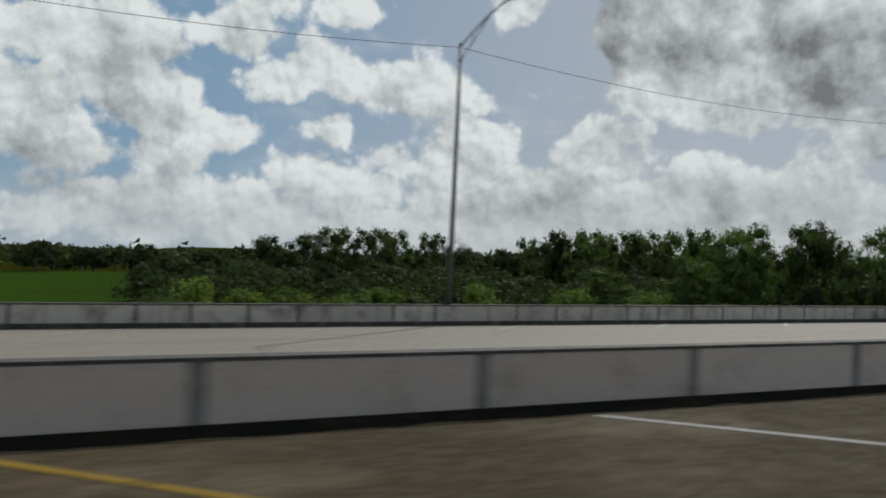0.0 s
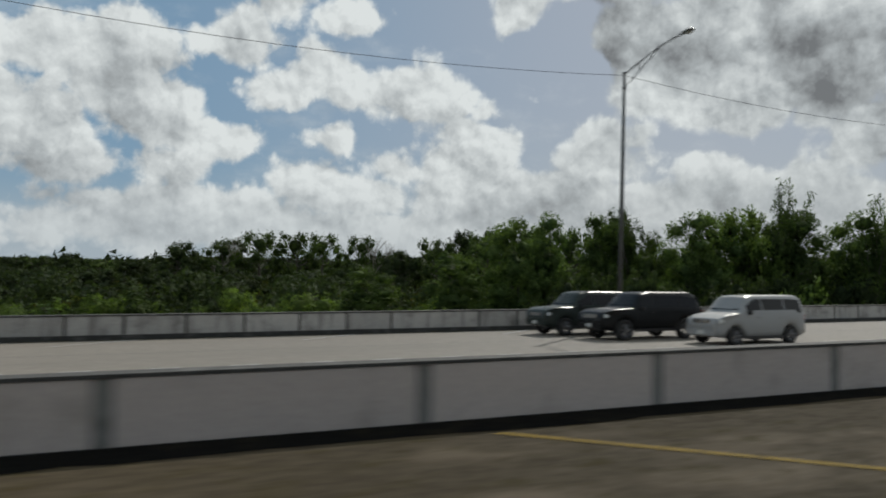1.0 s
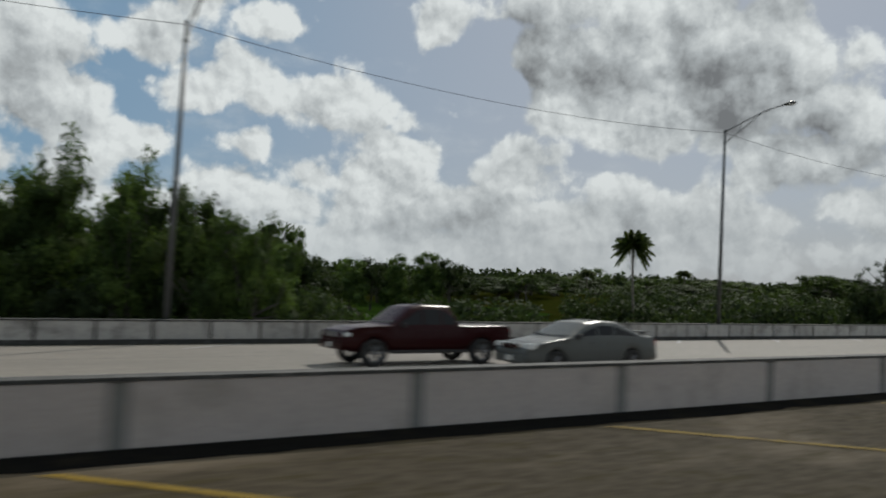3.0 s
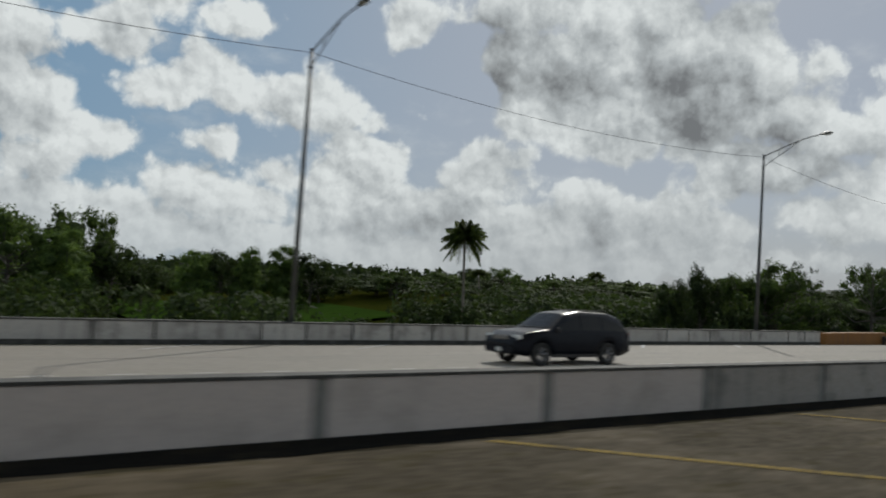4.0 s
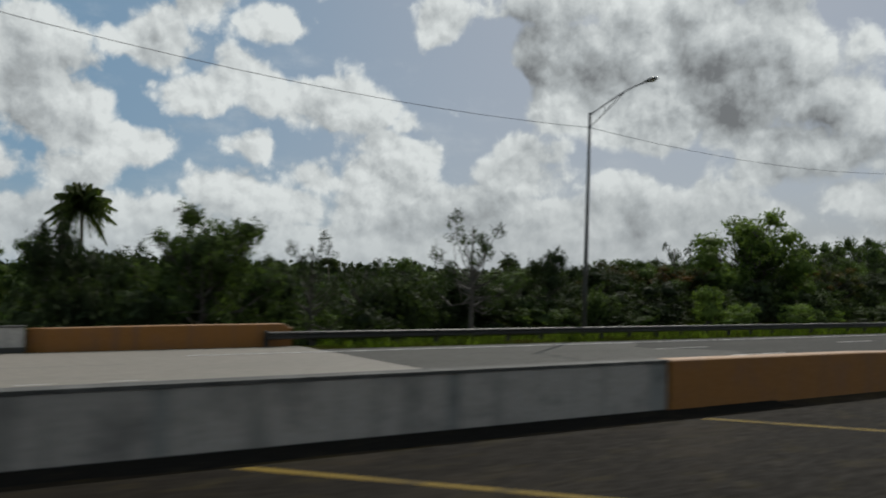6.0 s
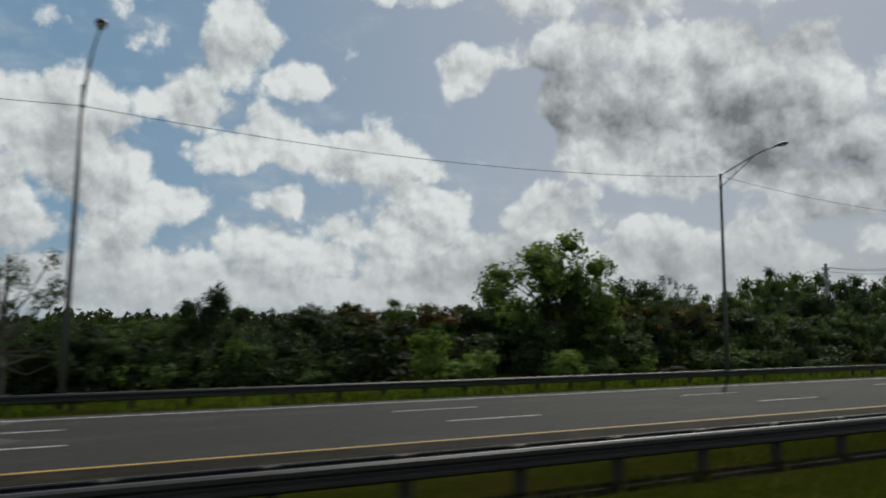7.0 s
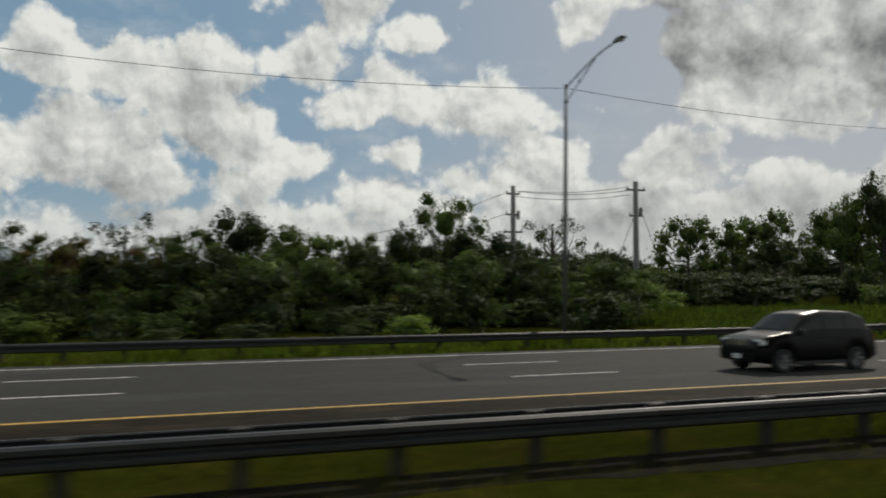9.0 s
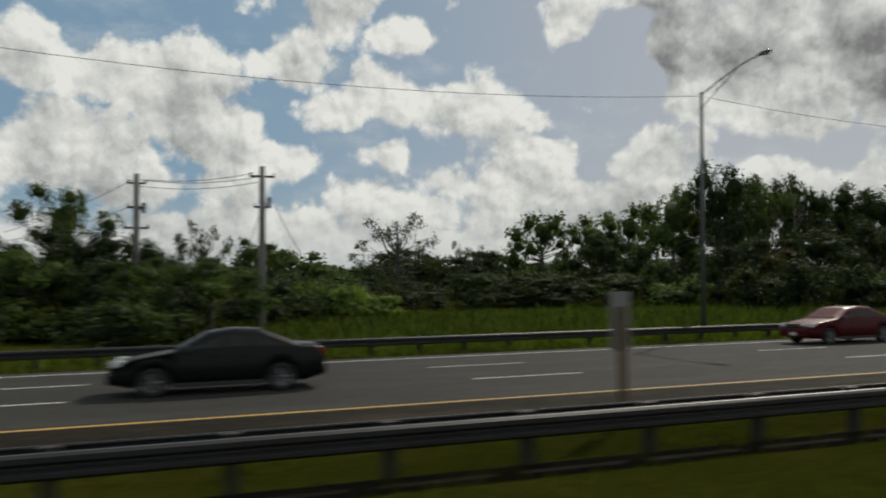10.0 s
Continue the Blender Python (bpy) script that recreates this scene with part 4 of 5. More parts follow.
def plant(kind, x, y, top, width=None, turn=None, base=None):
    """Sets a plant of a kind with its top at the height top; the first one is built, the rest are copies."""
    makers = {
        "round": (lambda: broadleaf(1, M_LEAF, "broad green tree with a dense rounded crown"), 7.7, 7.4),
        "wide": (lambda: broadleaf(2, M_LEAF, "spreading green tree with layered open crown", 1.25, 0.55, 48, 0.21, 12, 1.15, -0.08), 7.4, 9.2),
        "airy": (lambda: broadleaf(3, M_LEAF_SHADE, "thin dark tree with sparse see-through crown", 1.05, 0.7, 44, 0.20, 13, 0.9, -0.03), 7.4, 7.6),
        "pale": (lambda: broadleaf(4, M_LEAF_PALE, "light green tree with drooping leaves", 0.95, 0.8, 44, 0.24, 12, 1.25), 7.6, 7.2),
        "dark": (lambda: broadleaf(5, M_LEAF_SHADE, "dark green tree with dense crown, backlit shade in its leaf colour", 1.1, 0.85, 42, 0.22, 10, 1.5), 7.7, 8.2),
        "fardark": (lambda: broadleaf(15, M_LEAF_SHADE, "dark distant tree in a belt of woodland", 1.1, 0.85, 13, 0.38, 10, 1.5, -0.25), 7.7, 8.2),
        "farround": (lambda: broadleaf(16, M_LEAF, "green distant tree in a belt of woodland", 1.15, 0.75, 14, 0.36, 12, 1.3, -0.15), 7.6, 8.4),
        "rust": (lambda: broadleaf(6, M_LEAF_RUST, "flat-topped tree with rust-red blossom among leaves", 1.3, 0.5, 44, 0.20, 12, 1.2, -0.1), 7.3, 9.4),
        "vine": (lambda: vine_tower(7, "tree smothered in hanging green vines"), 8.8, 6.2),
        "vineb": (lambda: vine_tower(17, "tall vine-draped tree with a ragged top"), 8.8, 6.2),
        "bare": (lambda: bare_tree(8, "leafless grey tree with bare forked twigs"), 9.3, 7.0),
        "palm": (lambda: palm(9, "tall coconut palm with drooping feathered fronds"), 12.6, 5.6),
        "bamboo": (lambda: bamboo(10, "feathery green bamboo clump arching above the trees"), 8.9, 4.5),
        "bush": (lambda: shrub(11, M_LEAF, "dense green bush behind the parapet"), 2.9, 4.2),
        "bushpale": (lambda: shrub(12, M_LEAF_PALE, "sunlit yellow-green bush beside the road"), 2.9, 4.2),
        "bushdark": (lambda: shrub(13, M_LEAF_SHADE, "leafy bush with undergrowth shade put into its dark leaf colour", 24, 0.25), 2.9, 4.2),
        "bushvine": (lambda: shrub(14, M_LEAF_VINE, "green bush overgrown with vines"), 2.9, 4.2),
        "farbush": (lambda: shrub(18, M_LEAF_SHADE, "dark distant bush on low ground", 6, 0.4), 2.9, 4.2),
    }
    make, tall, broad = makers[kind]
    g = ground_z(x, y) if base is None else base
    sz = (top - g) / tall
    sx = width / broad if width else sz
    spin = turn if turn is not None else (x * 37.7 + y * 91.3) % 360
    m = pose(x, y, g, 0, 0, spin) @ Matrix.Diagonal((sx, sx, sz, 1))
    if kind in KINDS:
        first = KINDS[kind].scale
        return copy_thing(KINDS[kind], m @ Matrix.Diagonal((1 / first[0], 1 / first[1], 1 / first[2], 1)))
    KINDS[kind] = make()
    KINDS[kind].matrix_basis = m
    return KINDS[kind]


rng_far = random.Random(12)
# far clusters seen over the viaduct parapet
plant("fardark", 38.8, 214, 9.0, 14)
plant("farround", 50.8, 212, 10.5, 15)
plant("farround", 61.8, 220, 13.4, 17)
plant("farround", 70.8, 214, 13.0, 16)
plant("farround", 80.7, 222, 13.2, 15)
plant("farround", 90.8, 212, 12.5, 13)
plant("fardark", 97.9, 205, 7.5, 12)
plant("bare", 48.9, 206, 14.5, 12)
plant("bare", 91.9, 203, 15.0, 13)
plant("bare", 95.8, 208, 13.5, 10)
plant("fardark", 77.3, 142, 6.0, 10)
plant("farround", 84.3, 140, 9.0, 11)
plant("fardark", 90.3, 139, 10.8, 11)
plant("farround", 96.3, 138, 11.6, 12)
plant("farround", 103.3, 142, 11.0, 12)
plant("fardark", 110.3, 140, 9.5, 12)
for x, y, top in ((86, 121, 9.6), (94, 117, 10.4), (102, 118, 11.0), (110.5, 119, 11.8)):
    plant("farround" if x % 4 else "fardark", x, y, top, 12)
for x in range(-70, 70, 9):
    plant("fardark" if x % 2 else "farround", x + rng_far.uniform(-3, 3), 262 + rng_far.uniform(-8, 12), 4.6 + rng_far.uniform(-1.0, 1.3), 13)
for x in range(4, 62, 5):
    plant("fardark", x + rng_far.uniform(-2, 2), 118 + rng_far.uniform(-8, 16), 1.4 + rng_far.uniform(-0.9, 1.6), 9)

# vine-smothered thicket close to the parapet
plant("vine", 53.5, 52.5, 7.4, 6.4)
plant("vineb", 57.5, 53.5, 7.7, 6.4)
plant("vine", 61.5, 51, 7.9, 6.2)
plant("round", 63.2, 50, 8.0, 7.0)
plant("vineb", 66.6, 46.5, 7.8, 6.4)
plant("vine", 70.0, 46.8, 8.2, 6.6)
plant("pale", 72.8, 46, 8.5, 7.4)
plant("bamboo", 75.5, 44.8, 10.2, 4.6)
plant("vine", 75.4, 43.5, 8.4, 7.2)
plant("bamboo", 78.6, 39.2, 8.5, 4.6)
plant("vineb", 78.6, 41, 7.9, 6.8)
plant("wide", 81.4, 38.5, 7.0, 7.6)
plant("vine", 82.8, 37, 5.4, 3.8)
plant("wide", 84.2, 36.2, 5.8, 4.8)
plant("vineb", 85.6, 38, 2.6, 4.2)
plant("round", 74.3, 44, 7.8, 6.4)
plant("round", 81.3, 40, 7.3, 6.0)
plant("vineb", 83.8, 38, 6.0, 4.6)
plant("vine", 48.3, 52, 4.2, 6.4)
plant("vineb", 43.4, 58, 2.6, 7.0)

# low land beyond the parapet
plant("vine", 109.0, 112, 8.4, 9)
plant("vineb", 115.1, 121, 11.4, 5.5)
plant("fardark", 115.5, 118, 7.0, 10)
plant("fardark", 121.1, 124, 4.2, 9)
plant("vine", 133.0, 139, 7.2, 9)
plant("fardark", 138.0, 140, 7.0, 9)
plant("vineb", 142.5, 137, 8.2, 8)
plant("vine", 149.2, 136, 9.4, 9)
plant("fardark", 155.0, 137, 7.5, 11)
plant("palm", 152.1, 79, 11.0, 6.2)
plant("palm", 267.6, 172, 9.0, 7.0)
plant("palm", 204.0, 148, 6.6, 6.0)
plant("farround", 171.1, 130, 5.0, 9)
plant("farround", 194.9, 150, 5.6, 12)

# trees where the road comes down to the ground
plant("dark", 148.9, 39.5, 5.3, 4.6)
plant("dark", 152.5, 45, 4.2, 5.0)
plant("wide", 155.2, 37.6, 6.3, 8.4)
plant("round", 155.9, 38.4, 5.5, 6.4)
plant("round", 154.5, 41.5, 4.6, 5.0)
plant("airy", 161.1, 38.6, 5.2, 4.2)
plant("dark", 159.3, 41, 3.6, 5.0)
plant("airy", 164.8, 40, 3.7, 5.0)
plant("airy", 170.2, 36.6, 6.7, 5.6)
plant("dark", 168.1, 42, 3.0, 6.0)
plant("dark", 173.1, 41, 2.8, 6.0)
plant("wide", 176.8, 42, 3.4, 6.0)
plant("dark", 179.5, 41, 4.9, 4.4)
plant("airy", 182.9, 45, 3.8, 4.0)
plant("rust", 190.0, 46, 3.9, 7.0)
plant("rust", 194.6, 45, 4.2, 7.0)
plant("rust", 198.4, 44.5, 4.3, 6.5)
plant("bushpale", 190.4, 36.4, 2.4, 3.4)
plant("pale", 202.7, 42.4, 9.6, 10.0)
plant("round", 204.2, 42, 7.2, 5.6)
plant("pale", 205.0, 40.6, 4.6, 4.6)
plant("rust", 209.5, 42.5, 4.6, 6.0)
plant("wide", 212.6, 43, 5.6, 6.0)
plant("rust", 216.0, 43.5, 5.0, 6.5)
plant("airy", 218.6, 46, 6.4, 6.0)
plant("wide", 221.4, 47, 5.8, 6.5)
plant("dark", 225.8, 60, 8.0, 8.0)
plant("round", 228.8, 50, 6.2, 6.5)
plant("wide", 233.0, 50.5, 6.0, 6.5)
plant("dark", 236.6, 51, 6.0, 6.0)
plant("wide", 240.4, 53.2, 9.5, 7.6)
plant("dark", 241.6, 50, 6.2, 8.5)
plant("dark", 245.2, 52, 5.6, 5.2)
plant("airy", 247.6, 55, 6.0, 5.0)
plant("farround", 262.8, 118, 8.3, 15)
plant("airy", 279.2, 112, 13.8, 15)
plant("airy", 292.3, 116, 9.4, 9)
plant("fardark", 285.7, 120, 6.5, 13)
plant("farround", 301.3, 105, 14.2, 13)
plant("farround", 309.3, 104, 13.4, 13)
plant("farround", 317.3, 105, 15.6, 13)
plant("round", 305.8, 78, 14.8, 11)
plant("dark", 310.8, 76, 17.4, 11)
plant("round", 318.8, 78, 16.8, 11)
plant("bare", 321.8, 76, 17.8, 6)
plant("dark", 326.8, 80, 17.0, 12)
plant("dark", 297.8, 82, 8.4, 10)
plant("dark", 305.0, 64, 7.2, 9)
plant("rust", 304.0, 60, 5.4, 8)
plant("dark", 312.0, 62, 8.0, 10)
plant("dark", 322.0, 64, 9.0, 11)
plant("dark", 340.8, 84, 16.5, 15)
plant("dark", 335.0, 72, 15.0, 13)
plant("round", 344.8, 76, 14.0, 13)
plant("dark", 355.0, 66, 12.0, 13)
plant("wide", 255.3, 95, 8.4, 10)
plant("airy", 249.6, 94, 10.5, 8)
plant("fardark", 339.8, 110, 16.0, 16)

# closed row of low trees behind the far guardrail
row = random.Random(41)
for k in range(21):
    plant(("dark", "rust", "wide", "dark", "round")[k % 5] if k < 12 else ("dark", "wide", "round")[k % 3], 186.5 + 3.1 * k + row.uniform(-0.8, 0.8), 44.5 + row.uniform(-1.5, 2.5),
          4.2 + row.uniform(-0.4, 0.7), 5.4 + row.uniform(0, 1.8))

# undergrowth, stretch by stretch: start, end, nearest and farthest distance, lowest and highest top, kinds, count


SCRUB = []


def open_view(x, y, w):
    """Lanes kept clear of undergrowth, through which the meadows are seen."""
    lanes = ((0.0, -9.0, -0.046), (73.4, 0.44, 0.52), (122.9, 0.06, 0.14), (135.4, 0.0, 0.10))
    return y < 102 and any(a < (x - x0 - w * 0.3) / y < b or a < (x - x0 + w * 0.3) / y < b for x0, a, b in lanes)


def thicket(x0, x1, y0, y1, low, high, kinds, count, seed, wide=(3.6, 6.5)):
    pick = random.Random(seed)
    for i in range(count):
        x, y = x0 + (x1 - x0) * (i + pick.random()) / count, pick.uniform(y0, y1)
        kind, top, w, spin = pick.choice(kinds), pick.uniform(low, high), pick.uniform(*wide), pick.uniform(0, 360)
        if open_view(x, y, w):
            continue
        if kind == "farbush":
            SCRUB.append((x, y, top, w))
        else:
            plant(kind, x, y, top, w, spin)


thicket(0, 52, 36, 44, -1.6, -0.1, ("bush", "bushvine", "bushpale"), 24, 21)
thicket(0, 64, 48, 72, -0.9, 0.8, ("bush", "bushvine", "bushpale"), 26, 22, (5, 9))
thicket(0, 112, 76, 108, -0.4, 1.8, ("farbush",), 36, 23, (8, 13))
# dark-leaved bushes paint the shade low in the thickets
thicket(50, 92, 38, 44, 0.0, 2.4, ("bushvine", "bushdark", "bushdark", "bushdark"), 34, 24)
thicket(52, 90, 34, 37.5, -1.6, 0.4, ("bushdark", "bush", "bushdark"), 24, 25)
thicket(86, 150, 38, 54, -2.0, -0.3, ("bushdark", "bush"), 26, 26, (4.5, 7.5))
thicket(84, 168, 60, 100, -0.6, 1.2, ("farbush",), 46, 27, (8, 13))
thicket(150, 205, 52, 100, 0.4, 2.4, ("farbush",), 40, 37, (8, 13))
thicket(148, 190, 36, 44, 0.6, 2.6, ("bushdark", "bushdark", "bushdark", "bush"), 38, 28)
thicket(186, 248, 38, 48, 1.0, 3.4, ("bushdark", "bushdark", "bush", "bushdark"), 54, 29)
thicket(190, 235, 34.5, 37.5, -0.1, 1.2, ("bushpale", "bush", "bushdark"), 16, 30, (2.6, 4.0))
thicket(246, 262, 50, 62, 1.0, 2.8, ("bushpale", "bush", "bushdark"), 14, 31)
thicket(255, 300, 66, 100, 1.6, 3.6, ("fardark", "bushdark", "fardark"), 34, 32, (7, 11))
thicket(292, 352, 50, 66, 1.6, 4.5, ("bushdark", "bush", "bushdark"), 36, 33, (5, 9))
thicket(150, 270, 130, 190, 1.5, 4.5, ("fardark", "farround", "fardark"), 34, 34, (13, 20))
thicket(90, 210, 190, 260, 1.5, 5.0, ("fardark", "farround"), 30, 35, (16, 24))
thicket(240, 420, 110, 190, 4.0, 10.0, ("fardark", "farround"), 30, 36, (14, 22))

# distant scrub on the low ground
rnd = np.random.default_rng(31)
cs, ss, ds = [], [], []
for x, y, top, w in SCRUB:
    g = ground_z(x, y)
    for _ in range(9):
        a, h = rnd.uniform(0, 6.28), rnd.uniform(0.1, 1.0)
        r = w * 0.22 * rnd.uniform(0.7, 1.2)
        reach = w * 0.36 * math.sqrt(1 - 0.7 * h * h)
        n = int(36 + 4 * w)
        p, d = shell_points(rnd, n, (x + reach * math.cos(a), y + reach * math.sin(a), g + (top - g - r * 0.5) * h), (r, r, r * 0.9), 0.6)
        cs.append(p), ds.append(d + [0, 0, 0.3]), ss.append(rnd.uniform(0.5, 0.9, n))
tagged(new("scrub", leaf_mesh("scrub", np.concatenate(cs), np.concatenate(ss), np.concatenate(ds), M_LEAF_SHADE, rnd, 0.2, 0.6)), "dark scrub covering the low ground", "scrub", kind="stuff")

# woods in the distance
rnd = np.random.default_rng(77)
cs, ss, ds = [], [], []
for i in range(2200):
    y = 270 + 1500 * rnd.random() ** 1.6
    x = rnd.uniform(-0.35, 1.75) * y + rnd.uniform(-60, 200)
    g, h, w = ground_z(x, y), rnd.uniform(5, 11), rnd.uniform(4, 8)
    p, d = shell_points(rnd, 34, (x, y, g + h * 0.55), (w, w, h * 0.5), 0.5)
    cs.append(p), ds.append(d), ss.append(rnd.uniform(1.6, 3.4, 34))
me = leaf_mesh("distant_woods", np.concatenate(cs), np.concatenate(ss), np.concatenate(ds), M_LEAF_SHADE, rnd, 0.1, 0.9)
tagged(new("distant_woods", me), "dark band of distant woodland along the horizon", "woods", kind="stuff")

# grass blades on the verges
rnd = np.random.default_rng(5)


def tufts(name, x0, x1, y0, y1, count, tall, label, material=M_BLADE):
    x, y = rnd.uniform(x0, x1, count), rnd.uniform(y0, y1, count)
    thick = np.array([noise.noise((a * 0.35, b * 0.6, 3.0)) + 0.5 * noise.noise((a * 1.3, b * 1.3, 8.0)) for a, b in zip(x, y)])
    keep = thick > rnd.uniform(-0.75, 0.15, count)
    x, y, thick = x[keep], y[keep], thick[keep]
    count = len(x)
    z = np.array([ground_z(a, b) for a, b in zip(x, y)])
    h = tall * rnd.uniform(0.5, 1.3, count) * np.clip(1.0 + 0.9 * thick, 0.45, 1.7)
    c = np.stack([x, y, z + h * 0.4], 1)
    out = np.stack([rnd.normal(0, 0.2, count), rnd.normal(0, 0.2, count), np.full(count, 2.2)], 1)
    tagged(new(name, leaf_mesh(name, c, h, out, material, rnd, 0.0, 0.22, True)), label, "grass", kind="stuff")


tufts("median_grass", 164.2, 300, 4.1, 12.5, 60000, 0.13, "short yellow-green grass of the median")
tufts("verge_grass", 158, 330, 26.3, 36, 52000, 0.30, "long bright grass behind the guardrail", M_VERGE)
tufts("tall_grass", 250, 300, 33, 62, 34000, 0.55, "tall unmown grass in an open clearing", M_WEED)
tufts("wall_end_grass", 163.2, 168.6, 7.6, 9.0, 1600, 0.28, "weeds growing round the wall's end")

# ---- utility poles, sign ----


def utility_pole(name_label, height, arms):
    pole = root("utility_pole", label=name_label, category="utility pole", group="utility poles in the trees")
    bm = bmesh.new()
    tube(bm, [(0, 0, -0.6), (0, 0, height * 0.5), (0, 0, height)], [0.25, 0.21, 0.17], 10)
    part("shaft", bm, M_POLECON, pole, smooth=True)
    for z, half in arms:
        bm = bmesh.new()
        block(bm, -half, half, -0.06, 0.06, z - 0.06, z + 0.06, 0.01)
        arm = part("crossarm", bm, M_POST, pole)
        for sx in (-0.9, -0.1, 0.9):
            bm = bmesh.new()
            tube(bm, [(sx * half, 0, z + 0.05), (sx * half, 0, z + 0.14), (sx * half, 0, z + 0.24)], [0.05, 0.06, 0.03], 8)
            part("insulator", bm, M_LAMPHEAD, arm)
    bm = bmesh.new()
    tube(bm, [(0.42, 0, height - 2.5), (0.42, 0, height - 1.85)], 0.12, 10)
    block(bm, 0.15, 0.36, -0.04, 0.04, height - 2.3, height - 2.22)
    part("switch_box", bm, M_LAMPHEAD, pole)
    return pole


U1, U2 = Vector((244.9, 50.7, ground_z(245, 50.7))), Vector((252.2, 45.7, ground_z(252.4, 46)))
p1 = utility_pole("grey concrete utility pole rising out of the trees", 9.35 - U1.z, ((8.75 - U1.z, 0.55), (7.2 - U1.z, 0.55), (5.9 - U1.z, 0.75)))
p1.location = U1
p2 = utility_pole("grey concrete utility pole standing clear behind the guardrail", 9.35 - U2.z, ((8.75 - U2.z, 0.75), (6.9 - U2.z, 0.5)))
p2.location = U2
for a, b, sag in (((245.5, 50.7, 8.98), (251.7, 46.0, 8.98), 0.25), ((245.1, 50.6, 8.95), (252.2, 46.0, 8.8), 0.3), ((245.0, 50.9, 8.6), (252.0, 46.1, 8.45), 0.3),
                  ((244.6, 50.8, 8.95), (236, 58, 6.0), 0.3), ((244.6, 50.8, 7.3), (236, 58, 5.4), 0.3), ((253.0, 46.0, 7.0), (254.6, 46.6, 4.2), 0.1),
                  ((252.2, 46.0, 6.8), (251.2, 46.4, 4.0), 0.1)):
    a, b = Vector(a), Vector(b)
    bm = bmesh.new()
    tube(bm, [a.lerp(b, i / 8) - Vector((0, 0, sag * (1 - (i / 4 - 1) ** 2))) for i in range(9)], 0.02, 5)
    tagged(mesh_object("power_line", bm, M_CABLE), "thin black power line hung from the utility poles", "power line", "power lines")

stub = root("broken_post", (207.0, 9.2, ground_z(207, 9.2)), label="short broken timber post leaning against the median guardrail", category="post")
bm = bmesh.new()
tube(bm, [(-0.42, 0.10, 0.46), (-0.1, 0.03, 0.2), (0.46, -0.08, -0.06)], [0.05, 0.085, 0.07], 7)
part("shaft", bm, M_ROTTEN, stub)
bm = bmesh.new()
tube(bm, [(-0.52, 0.12, 0.50), (-0.40, 0.10, 0.45)], [0.02, 0.055], 5)
part("splintered_end", bm, M_ROTTEN, stub)

sign = root("road_sign", (254.95, 11.4, ground_z(255, 11.4)), label="narrow metal road sign on a brown post, seen from behind", category="road sign")
bm = bmesh.new()
block(bm, -0.07, 0.07, -0.05, 0.03, -0.4, 1.95, 0.004)
part("post", bm, M_WOODPOST, sign)
bm = bmesh.new()
block(bm, -0.19, 0.19, 0.03, 0.034, 1.2, 2.2, 0.0)
part("plate", bm, M_SIGNBACK, sign, "bare aluminium plate back")
for z in (1.3, 1.9):
    bm = bmesh.new()
    block(bm, -0.15, 0.15, 0.01, 0.03, z - 0.02, z + 0.02)
    part("bracket", bm, M_SIGNBACK, sign)

# ---- vehicles on the far carriageway, noses towards -x ----


def at_line(line, x):
    for (x0, z0), (x1, z1) in zip(line, line[1:]):
        if x0 <= x <= x1:
            return z0 + (z1 - z0) * (x - x0) / max(x1 - x0, 1e-6)
    return line[-1][1]


